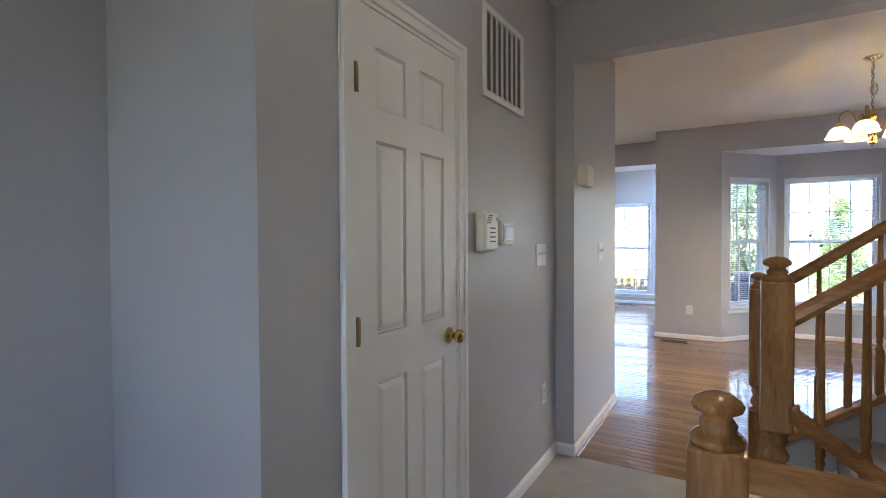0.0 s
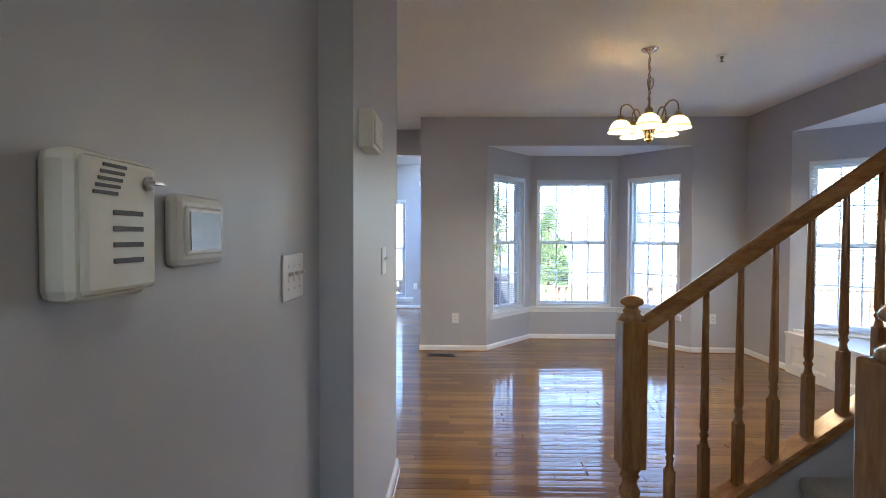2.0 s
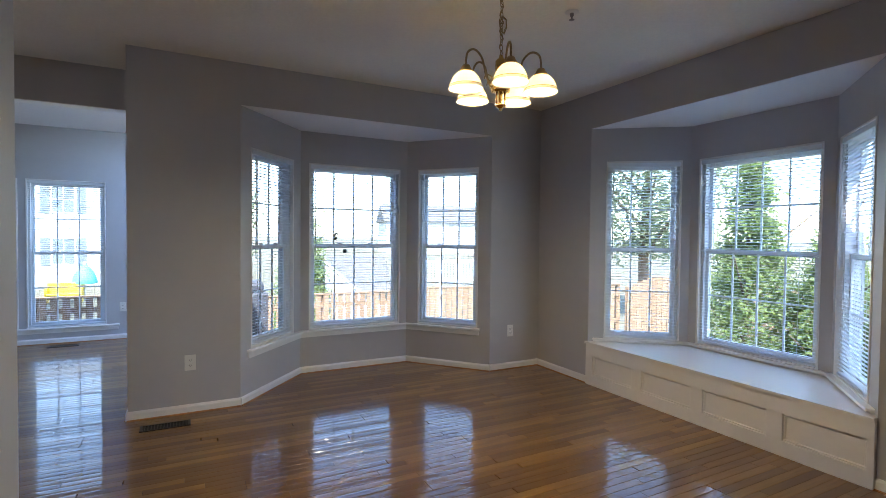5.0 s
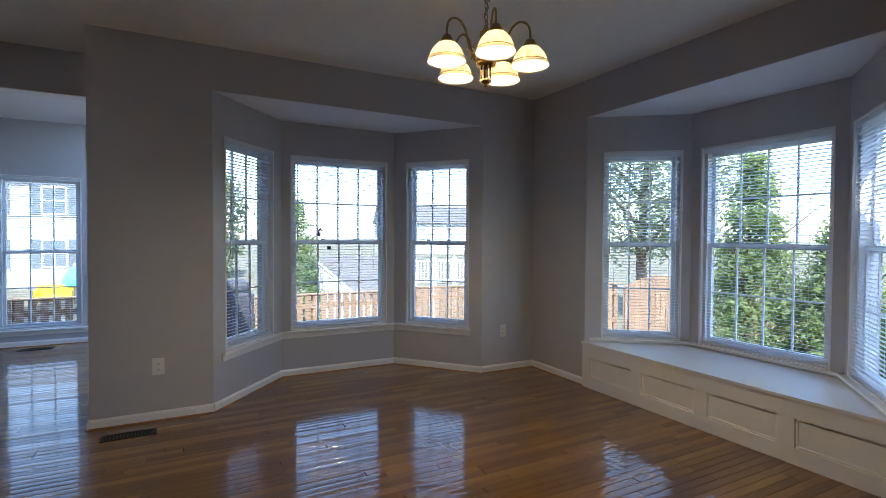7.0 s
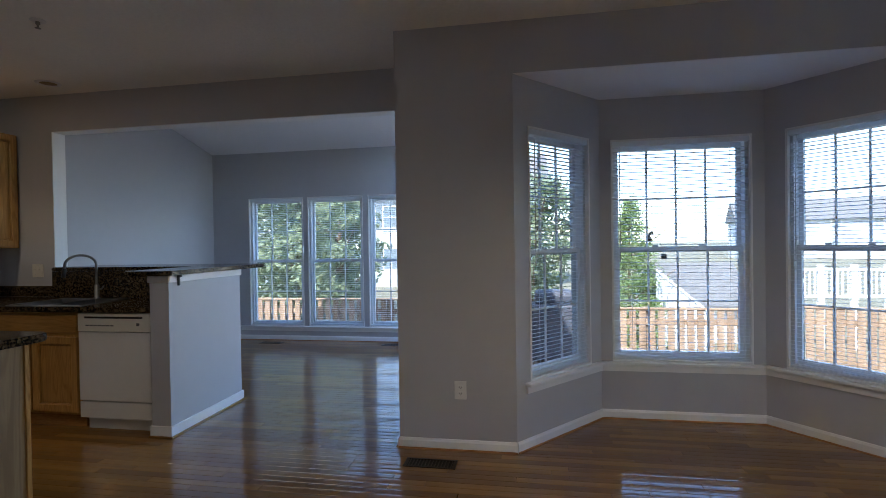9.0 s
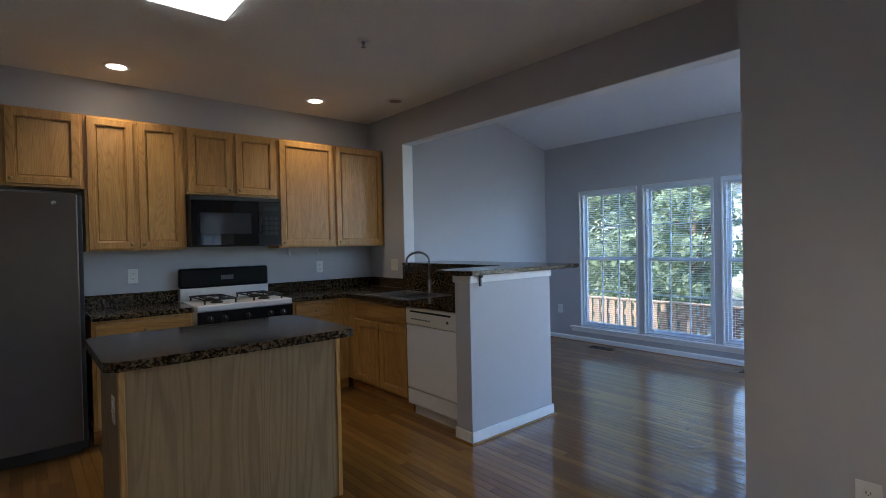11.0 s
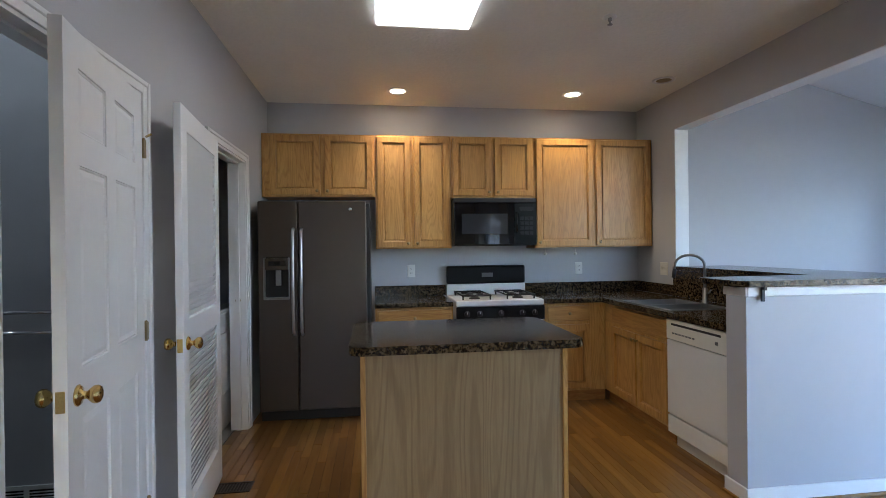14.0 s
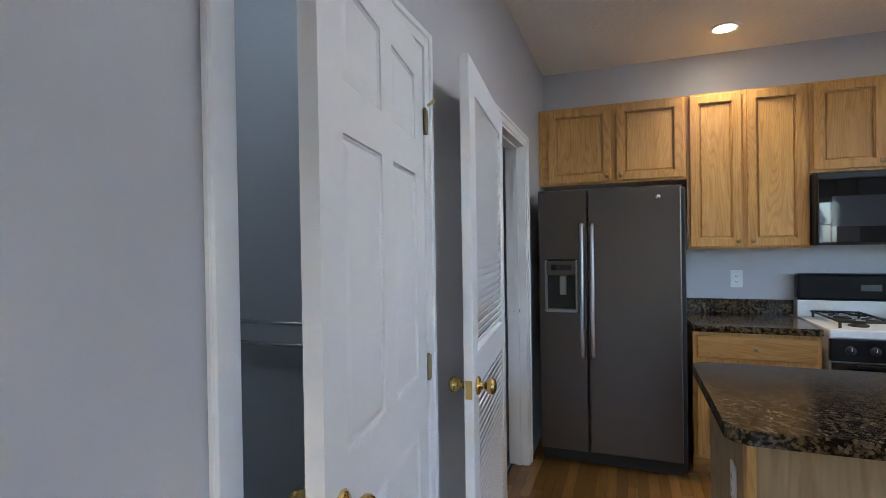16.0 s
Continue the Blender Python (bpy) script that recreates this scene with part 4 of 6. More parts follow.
def upper(y0, y1, z0, doors, label, fill=0.0):
    root = thing("wall_cabinet", W_FACE(-4.54, y0, z0), label, "kitchen cabinet", "wall cabinets")
    w, h = y1 - y0, 2.392 - z0
    part("body", boxes((0, w, 0.0, 0.268, 0, h)), CAB_OAK, root)
    part("face_frame", holed(0, w, -0.0025, 0.001, 0, h, [(0.03 + fill, w - 0.03, 0.03, h - 0.03)]), CAB_OAK, root)
    for i, (a, b) in enumerate(doors):
        left = i % 2 == 0
        kx = b - y0 - 0.026 if left else a - y0 + 0.026
        if label.startswith("tall") and len(doors) == 2 and doors[0][0] > 6.5:
            kx = a - y0 + 0.026
        cabinet_door(root, a - y0, b - y0, 0.016, h - 0.016, (kx, 0.05))
    return root


upper(4.215, 5.195, 1.835, [(4.285, 4.715), (4.755, 5.175)], "oak wall cabinet above the refrigerator", 0.05)
upper(5.197, 5.885, 1.365, [(5.215, 5.515), (5.545, 5.865)], "tall oak wall cabinet with two doors")
upper(5.887, 6.675, 1.83, [(5.905, 6.262), (6.295, 6.655)], "short oak wall cabinet above the microwave")
upper(6.677, 7.856, 1.36, [(6.695, 7.255), (7.285, 7.835)], "tall oak wall cabinet with two wide doors")
for y in (6.80, 7.10):
    hk = thing("hanging_hook", pose(-4.60, y, 1.36), "small white ball hook under the wall cabinet", "hook", "hooks under the cabinet")
    part("stem", tube(bmesh.new(), [(0, 0, 0), (0, 0, -0.05)], 0.004, 8), WHITE_PLASTIC, hk)
    part("ball", lathe(bmesh.new(), [(0, -0.075), (0.012, -0.072), (0.018, -0.062), (0.014, -0.05), (0, -0.046)], 14), WHITE_PLASTIC, hk)


def base_unit(m, w, d, drawers, doors, label, top=0.872):
    root = thing("base_cabinet", m, label, "kitchen cabinet", "base cabinets")
    part("body", boxes((0, w, 0, d, 0.10, top)), CAB_OAK, root)
    if top < 0.872:
        part("front_rail", boxes((0, w, 0, 0.018, top, 0.872)), CAB_OAK_ACROSS, root)
    part("toe_kick", boxes((0, w, 0.035, d - 0.001, 0.0, 0.10)), RAIL_OAK_LONG, root)
    for a, b, c, e, kn in drawers:
        drawer_front(root, a, b, c, e, kn)
    for a, b, kx in doors:
        cabinet_door(root, a, b, 0.125, 0.685, (kx, 0.64))
    return root


base_unit(W_FACE(-4.205, 5.185), 0.655, 0.60, [(0.02, 0.635, 0.715, 0.85, True)], [(0.02, 0.32, 0.29), (0.335, 0.635, 0.365)], "oak base cabinet beside the refrigerator")
base_unit(W_FACE(-4.205, 6.655), 0.56, 0.60, [(0.02, 0.40, 0.715, 0.85, True)], [(0.02, 0.40, 0.045)], "oak base cabinet beside the stove")
base_unit(pose(-4.203, 7.205, 0), 0.98, 0.65, [(0.16, 0.965, 0.715, 0.85, False)], [(0.16, 0.555, 0.53), (0.57, 0.965, 0.595)], "oak sink base cabinet with two doors", 0.70)

# worktops
ct = thing("worktop", pose(0, 0, 0), "polished dark brown granite worktop with backsplash", "worktop")
part("slab", boxes((-4.805, -4.165, 5.18, 5.838, 0.874, 0.914), bevel=0.006), GRANITE, ct)
part("slab", boxes((-4.805, -4.165, 6.662, 7.83, 0.874, 0.914), bevel=0.006), GRANITE, ct)
part("slab", boxes((-4.166, -2.566, 7.16, 7.225, 0.874, 0.914), (-4.166, -2.566, 7.70, 7.83, 0.874, 0.914), (-4.166, -3.90, 7.225, 7.70, 0.874, 0.914), (-3.25, -2.566, 7.225, 7.70, 0.874, 0.914)), GRANITE, ct)
for r in ((-4.806, -4.786, 5.18, 5.86, 0.9145, 1.012), (-4.806, -4.786, 6.64, 7.852, 0.9145, 1.012), (-4.786, -4.165, 7.832, 7.856, 0.9145, 1.012)):
    part("backsplash", boxes(r, bevel=0.002), GRANITE, ct)
part("bar_backsplash", boxes((-4.164, -2.566, 7.834, 7.857, 0.914, 1.145)), GRANITE, ct)

# peninsula wall and raised bar
solid("wall_peninsula", boxes((-2.56, -2.41, 7.125, 7.992, 0, 1.145), (-4.165, -2.56, 7.86, 7.99, 0, 1.145)), WALL, "painted grey half-height peninsula wall", "wall")
cap = thing("trim_peninsula", Matrix(), "white moulding round the top of the half wall", "trim", kind="structure")
part("moulding", boxes((-2.572, -2.398, 7.113, 7.125, 1.095, 1.145), (-2.41, -2.398, 7.125, 7.992, 1.095, 1.145), (-2.572, -2.398, 7.992, 8.004, 1.095, 1.145), bevel=0.003), TRIM, cap)
bar = thing("breakfast_bar", Matrix(), "raised dark granite breakfast bar on the half wall", "bar top")
bm = prism(bmesh.new(), [(-4.157, 7.825), (-2.74, 7.825), (-2.74, 7.10), (-2.70, 7.06), (-2.42, 7.06), (-2.365, 7.11), (-2.365, 8.33), (-2.42, 8.38), (-4.157, 8.38)], 1.147, 1.180)
bmesh.ops.bevel(bm, geom=[e for e in bm.edges if abs(e.verts[0].co.z - e.verts[1].co.z) < 1e-6], offset=0.006, segments=2, affect="EDGES")
part("slab", bm, GRANITE, bar)
part("bracket", boxes((-2.398, -2.386, 7.20, 7.215, 1.07, 1.147), (-2.398, -2.37, 7.20, 7.215, 1.13, 1.147)), BLACK_SATIN, bar, "small black bracket")


def base_strip(x0, x1, y0, y1):
    ob = solid("baseboard", boxes((x0, x1, y0, y1, 0.0005, 0.084), bevel=0.004), TRIM, "white painted baseboard of the half wall", "baseboard")
    return ob


base_strip(-2.41, -2.396, 7.111, 8.006)
base_strip(-2.572, -2.41, 7.111, 7.125)
base_strip(-2.572, -2.41, 7.992, 8.006)
bs = solid("trim_shoe", boxes((-2.3955, -2.379, 7.096, 8.022, 0.0005, 0.017), (-2.572, -2.3955, 7.096, 7.1105, 0.0005, 0.017), bevel=0.003), FLOOR_OAK, "oak shoe moulding of the half wall", "trim")

# sink and tap
sk = thing("kitchen_sink", pose(-3.575, 7.46, 0.914), "double-bowl stainless steel kitchen sink", "sink")
for cx, w in ((-0.165, 0.30), (0.165, 0.30)):
    x0, x1, y0, y1 = cx - w / 2, cx + w / 2, -0.215, 0.215
    bm = boxes((x0, x1, y0, y1, -0.19, -0.185), (x0 - 0.004, x0, y0, y1, -0.19, -0.004), (x1, x1 + 0.004, y0, y1, -0.19, -0.004), (x0, x1, y0 - 0.004, y0, -0.19, -0.004), (x0, x1, y1, y1 + 0.004, -0.19, -0.004))
    bowl = part("bowl", bm, STEEL, sk)
    part("drain", lathe(bmesh.new(), [(0, 0.002), (0.04, 0.002), (0.042, 0), (0, 0)], 18, (cx, 0, -0.184)), CHROME, bowl)
part("rim", boxes((-0.335, 0.335, -0.24, -0.215, -0.004, 0.004), (-0.335, 0.335, 0.215, 0.24, -0.004, 0.004), (-0.335, -0.315, -0.215, 0.215, -0.004, 0.004), (0.315, 0.335, -0.215, 0.215, -0.004, 0.004), (-0.015, 0.015, -0.215, 0.215, -0.012, 0.002)), STEEL, sk)
tap = thing("kitchen_tap", pose(-3.62, 7.755, 0.914), "brushed steel gooseneck kitchen tap", "tap")
part("tap_base", lathe(bmesh.new(), [(0, 0), (0.028, 0), (0.028, 0.006), (0.020, 0.012), (0.019, 0.11), (0.014, 0.118), (0, 0.118)], 20), NICKEL, tap)
neck = [(0, 0, 0.11), (0, 0, 0.29)] + [(-0.10 * (1 - math.cos(t)) * 0.8, -0.10 * (1 - math.cos(t)) * 0.75, 0.29 + 0.085 * math.sin(t)) for t in (math.pi * i / 12 for i in range(1, 12))] + [(-0.165, -0.152, 0.25)]
part("neck", tube(bmesh.new(), neck, 0.0105, 12), NICKEL, tap)
part("spray_head", tube(bmesh.new(), [(-0.163, -0.150, 0.262), (-0.170, -0.156, 0.19)], 0.0155, 12), BLACK_SATIN, tap, "black and steel spray head")
part("lever", tube(bmesh.new(), [(0.015, 0, 0.075), (0.045, 0.0, 0.08), (0.075, -0.005, 0.105)], 0.006, 8), NICKEL, tap)


# ---- appliances ----
OVEN_GLASS = material("oven_glass", (0.035, 0.037, 0.042), 0.06, vary=0.03)
def refrigerator():
    root = thing("refrigerator", W_FACE(-4.095, 4.275), "slate grey side-by-side refrigerator with water dispenser", "refrigerator")
    W, H, S = 0.845, 1.755, 0.305
    part("body", boxes((0.005, W + 0.03, 0.065, 0.70, 0.02, H - 0.01), bevel=0.006), BLACK_SATIN, root, "black side casing")
    part("base_grille", boxes((0.01, W - 0.01, 0.03, 0.10, 0.01, 0.085)), BLACK_SATIN, root)
    DX0, DX1, DZ0, DZ1 = 0.045, 0.235, 0.985, 1.31
    left = part("freezer_door", holed(0, S - 0.004, 0, 0.06, 0.09, H, [(DX0, DX1, DZ0, DZ1)], 0.006), SLATE, root)
    right = part("fridge_door", boxes((S + 0.004, W, 0, 0.06, 0.09, H), bevel=0.008), SLATE, root)
    disp = part("dispenser", boxes((DX0, DX1, 0.045, 0.055, DZ0, DZ1 - 0.09)), BLACK_SATIN, left, "black dispenser recess")
    part("dispenser_panel", boxes((DX0 + 0.006, DX1 - 0.006, -0.003, 0.02, DZ1 - 0.10, DZ1 - 0.006), bevel=0.003), SLATE, left)
    part("display", boxes((DX0 + 0.035, DX1 - 0.03, -0.0045, -0.002, DZ1 - 0.065, DZ1 - 0.03)), BLACK, left, "small black display")
    part("dispenser_frame", boxes((DX0 - 0.006, DX0 + 0.004, -0.005, 0.05, DZ0 - 0.006, DZ1), (DX1 - 0.004, DX1 + 0.006, -0.005, 0.05, DZ0 - 0.006, DZ1), (DX0, DX1, -0.005, 0.05, DZ0 - 0.010, DZ0 + 0.008), bevel=0.002), NICKEL, left)
    part("paddle", boxes((DX0 + 0.085, DX0 + 0.125, 0.012, 0.04, DZ0 + 0.10, DZ1 - 0.10), bevel=0.006), NICKEL, left)
    for x, d in ((S - 0.032, left), (S + 0.032, right)):
        pts = [(x, 0.0, 1.535), (x, -0.032, 1.515)] + [(x, -0.040 - 0.018 * math.sin(math.pi * i / 10), 1.50 - i * 0.077) for i in range(11)] + [(x, -0.032, 0.715), (x, 0.0, 0.695)]
        part("door_handle", tube(bmesh.new(), pts, 0.0125, 10), STEEL, d, "bowed steel handle")
    part("emblem", lathe(bmesh.new(), [(0, 0), (0.015, 0), (0.015, 0.002), (0, 0.003)], 18, (W - 0.125, 0, H - 0.065), Matrix.Rotation(radians(90), 4, "X")), CHROME, right)
    return root


refrigerator()


def stove():
    root = thing("gas_stove", W_FACE(-4.165, 5.862), "white and black gas range with cast iron grates", "stove")
    W = 0.772
    part("body", boxes((0.004, W - 0.004, 0.02, 0.625, 0.02, 0.87)), ENAMEL, root)
    part("cooktop", boxes((0, W, 0.0, 0.56, 0.868, 0.918), bevel=0.010), ENAMEL, root, "white enamel cooktop")
    part("back_riser", boxes((0.0, W, 0.555, 0.625, 0.90, 1.02), bevel=0.006), ENAMEL, root)
    guard = part("back_panel", boxes((0.0, W, 0.545, 0.625, 1.02, 1.195), bevel=0.018), BLACK_SOFT, root, "black glass control panel")
    part("clock", boxes((W * 0.44, W * 0.58, 0.5435, 0.546, 1.085, 1.125)), GREY_MARK, guard)
    front = part("control_strip", boxes((0.0, W, -0.012, 0.02, 0.745, 0.866), bevel=0.006), BLACK_SOFT, root, "black burner control strip")
    for x in (0.09, 0.20, 0.386, 0.572, 0.682):
        k = part("burner_knob", lathe(bmesh.new(), [(0, 0), (0.024, 0), (0.022, 0.018), (0.017, 0.024), (0, 0.024)], 18, (x, -0.012, 0.808), Matrix.Rotation(radians(90), 4, "X")), BLACK_SATIN, front)
        part("knob_mark", boxes((x - 0.0015, x + 0.0015, -0.0375, -0.036, 0.808, 0.826)), WHITE_PLASTIC, front)
    door = part("oven_door", boxes((0.01, W - 0.01, -0.012, 0.02, 0.20, 0.735), bevel=0.006), BLACK, root)
    part("oven_handle", tube(bmesh.new(), [(0.08, -0.012, 0.69), (0.08, -0.05, 0.695), (W - 0.08, -0.05, 0.695), (W - 0.08, -0.012, 0.69)], 0.011, 10), BLACK_SATIN, door)
    part("storage_drawer", boxes((0.01, W - 0.01, -0.008, 0.02, 0.05, 0.19), bevel=0.006), ENAMEL, root)
    for cx in (0.19, W - 0.19):
        g = part("grate", tube(bmesh.new(), [(cx - 0.125, 0.06, 0.955), (cx + 0.125, 0.06, 0.955), (cx + 0.125, 0.50, 0.955), (cx - 0.125, 0.50, 0.955)], 0.007, 6, closed=True), BLACK_SATIN, root, "black cast iron grate")
        for cy in (0.16, 0.40):
            for i in range(4):
                a = math.pi * (0.25 + 0.5 * i)
                c, s = math.cos(a), math.sin(a)
                part("grate_finger", tube(bmesh.new(), [(cx + 0.035 * c, cy + 0.035 * s, 0.957), (cx + 0.13 * c, cy + 0.12 * s, 0.957)], 0.006, 6), BLACK_SATIN, g)
            part("burner", lathe(bmesh.new(), [(0, 0.918), (0.05, 0.918), (0.048, 0.928), (0.034, 0.932), (0.034, 0.942), (0, 0.944)], 18, (cx, cy, 0)), BLACK_SATIN, root)
        for x in (-0.12, 0.12):
            for y in (0.065, 0.495):
                part("grate_foot", boxes((cx + x - 0.006, cx + x + 0.006, y - 0.006, y + 0.006, 0.9175, 0.955)), BLACK_SATIN, g)
    return root


stove()


def microwave():
    root = thing("microwave_oven", W_FACE(-4.44, 5.893, 1.382), "black over-the-range microwave oven", "microwave")
    W, H = 0.768, 0.437
    part("body", boxes((0, W, 0.02, 0.368, 0, H - 0.004)), BLACK_SATIN, root)
    door = part("oven_door", boxes((0, 0.555, -0.012, 0.02, 0.012, H - 0.045), bevel=0.005), BLACK, root)
    part("door_glass", boxes((0.07, 0.49, -0.0135, -0.011, 0.11, 0.29)), OVEN_GLASS, door, "smoked glass window")
    door.matrix_local = pose(0, -0.004, 0, 0, 0, -1.35)
    part("vent_strip", boxes((0, W, -0.010, 0.02, H - 0.042, H - 0.004), bevel=0.003), BLACK_SATIN, root)
    part("control_panel", boxes((0.558, W, -0.012, 0.02, 0.012, H - 0.045), bevel=0.005), BLACK_SOFT, root)
    part("door_handle", tube(bmesh.new(), [(0.575, -0.012, 0.30), (0.575, -0.042, 0.29), (0.575, -0.042, 0.13), (0.575, -0.012, 0.12)], 0.009, 8), BLACK, root)
    part("display", boxes((0.61, 0.74, -0.0135, -0.0115, 0.32, 0.355)), BLACK_SATIN, root)
    for r in range(4):
        for c in range(3):
            part("button", boxes((0.615 + c * 0.043, 0.648 + c * 0.043, -0.0135, -0.0115, 0.10 + r * 0.045, 0.13 + r * 0.045)), BLACK_SATIN, root)
    return root


microwave()


def dishwasher():
    root = thing("dishwasher", pose(-3.205, 7.178, 0), "white built-in dishwasher with ivory control panel", "dishwasher")
    W = 0.605
    part("body", boxes((0.005, W - 0.005, 0.03, 0.60, 0.10, 0.868)), ENAMEL, root)
    pan = part("control_panel", boxes((0, W, -0.012, 0.03, 0.735, 0.868), bevel=0.006), PLASTIC, root, "ivory control panel")
    # no hollow here: the handle recess is a strip coloured as shade
    part("recess_shade", boxes((0.06, W - 0.06, -0.014, -0.010, 0.832, 0.846)), DARK, pan)
    for i in range(7):
        part("button", boxes((0.07 + i * 0.035, 0.095 + i * 0.035, -0.0135, -0.011, 0.775, 0.785)), GREY_MARK, pan)
    part("badge", boxes((W - 0.11, W - 0.085, -0.0135, -0.011, 0.78, 0.80)), GREY_MARK, pan)
    part("door", boxes((0, W, -0.008, 0.03, 0.225, 0.731), bevel=0.006), ENAMEL, root)
    part("kick_panel", boxes((0, W, -0.006, 0.03, 0.095, 0.215), bevel=0.006), ENAMEL, root)
    part("toe_panel", boxes((0.02, W - 0.02, 0.05, 0.08, 0.0, 0.095)), ENAMEL, root)
    return root


dishwasher()


# ---- island ----
def island():
    root = thing("kitchen_island", pose(0, 0, 0), "oak veneer kitchen island with dark granite top", "kitchen island")
    part("body", boxes((-3.11, -2.425, 5.125, 6.135, 0.0, 0.872)), ISLE_OAK, root)
    part("corner_strip", boxes((-2.428, -2.415, 5.118, 5.142, 0, 0.872), (-2.45, -2.428, 5.117, 5.125, 0, 0.872), bevel=0.002), CAB_OAK, root)
    part("corner_strip", boxes((-2.428, -2.415, 6.118, 6.142, 0, 0.872), (-2.45, -2.428, 6.135, 6.143, 0, 0.872), bevel=0.002), CAB_OAK, root)
    pts = []
    x0, x1, y0, y1, r = -3.17, -2.365, 5.065, 6.22, 0.05
    for cx, cy, a0 in ((x1 - r, y1 - r, 0), (x0 + r, y1 - r, 90), (x0 + r, y0 + r, 180), (x1 - r, y0 + r, 270)):
        pts += [(cx + r * math.cos(radians(a0 + k * 18)), cy + r * math.sin(radians(a0 + k * 18))) for k in range(6)]
    bm = prism(bmesh.new(), pts, 0.872, 0.914)
    bmesh.ops.bevel(bm, geom=[e for e in bm.edges if abs(e.verts[0].co.z - e.verts[1].co.z) < 1e-6], offset=0.011, segments=3, profile=0.6, affect="EDGES")
    part("granite_top", bm, GRANITE, root, "dark granite top with rounded corners")
    return root


island()
plate(pose(-2.62, 5.125, 0.66), 0.075, 0.12, 0, True, "white outlet on the side of the island")

# ---- kitchen lights ----
pl = thing("ceiling_light", pose(-2.505, 5.50, CEILING), "lit rectangular ceiling light panel with white diffuser", "ceiling light")
part("light_frame", boxes((-0.57, 0.57, -0.297, 0.297, -0.003, 0)), TRIM, pl)
part("diffuser", boxes((-0.555, 0.555, -0.282, 0.282, -0.018, -0.004)), DIFFUSER, pl, "glowing white diffuser")


def downlight(x, y, lit, label):
    root = thing("recessed_light", pose(x, y, CEILING), label, "ceiling light", "recessed ceiling lights")
    part("trim_ring", lathe(bmesh.new(), [(0.062, -0.001), (0.062, -0.006), (0.075, -0.009), (0.090, -0.006), (0.092, 0.0)], 32), TRIM, root)
    part("lamp_face", lathe(bmesh.new(), [(0, -0.004), (0.045, -0.004), (0.062, -0.002), (0.062, -0.0005), (0, -0.0005)], 32), LAMP_GLOW if lit else ANTIQUE, root)
    if lit:
        ld = bpy.data.lights.new("downlight", "SPOT")
        ld.energy, ld.color, ld.spot_size, ld.spot_blend, ld.shadow_soft_size = CAN_W, (1.0, 0.78, 0.50), radians(100), 0.6, 0.05
        lo = new("downlight", ld)
        lo.location = (x, y, CEILING - 0.012)


CAN_W = 2.8
downlight(-4.36, 5.40, True, "lit recessed ceiling downlight")
downlight(-4.31, 6.97, True, "lit recessed ceiling downlight")
downlight(-3.87, 7.58, False, "unlit recessed ceiling light with a metal insert")


# ---- doors ----
def casing(name, p0, p1, a, b, top, w=0.056, jamb=0.12):
    """White casing and jamb round a door opening between a and b along the wall p0 to p1."""
    root = thing(name, along(p0, p1), "white painted door casing and jamb", "door frame", kind="structure")
    for x0, x1 in ((a - w, a), (b, b + w)):
        bm = boxes((x0, x1, -0.012, 0, 0, top + w), bevel=0.002)
        o = x0 if x0 < a else x1 - 0.024
        box(bm, o, o + 0.024, -0.019, -0.010, 0, top + w, bevel=0.004)
        part("side_casing", bm, TRIM, root)
    bm = boxes((a, b, -0.012, 0, top, top + w), bevel=0.002)
    box(bm, a - w + 0.024, b + w - 0.024, -0.019, -0.010, top + w - 0.024, top + w - 0.001, bevel=0.004)
    part("head_casing", bm, TRIM, root)
    for x0, x1 in ((a - 0.001, a + 0.014), (b - 0.014, b + 0.001)):
        part("jamb", boxes((x0, x1, -0.003, jamb + 0.003, 0, top)), TRIM, root)
    part("head_jamb", boxes((a, b, -0.003, jamb + 0.003, top - 0.014, top + 0.001)), TRIM, root)
    part("door_stop", boxes((a + 0.013, a + 0.025, 0.045, 0.075, 0, top - 0.014), (b - 0.025, b - 0.013, 0.045, 0.075, 0, top - 0.014), (a + 0.025, b - 0.025, 0.045, 0.075, top - 0.026, top - 0.014)), TRIM, root)
    return root


def knob(parent, x, z, y0, y1, mat):
    """Round knobs on both faces of a leaf lying between y0 and y1."""
    prof = [(0, 0), (0.030, 0), (0.032, 0.004), (0.026, 0.010), (0.012, 0.014), (0.011, 0.026), (0.018, 0.032), (0.026, 0.042), (0.027, 0.052), (0.022, 0.060), (0.010, 0.064), (0, 0.064)]
    for y, sgn in ((y0, 90), (y1, -90)):
        k = part("door_knob", lathe(bmesh.new(), prof, 24, (x, y, z), Matrix.Rotation(radians(sgn), 4, "X")), mat, parent, "polished brass knob")


def raised(bm, x0, x1, z0, z1, yc, t, field):
    """A raised panel, bevelled on both faces."""
    for s in (-1, 1):
        a = [bm.verts.new((x, yc + s * t, z)) for x, z in ((x0, z0), (x1, z0), (x1, z1), (x0, z1))]
        b = [bm.verts.new((x, yc + s * field, z)) for x, z in ((x0 + 0.028, z0 + 0.028), (x1 - 0.028, z0 + 0.028), (x1 - 0.028, z1 - 0.028), (x0 + 0.028, z1 - 0.028))]
        bm.faces.new(b)
        for i in range(4):
            j = (i + 1) % 4
            bm.faces.new((a[i], a[j], b[j], b[i]))
    return bm


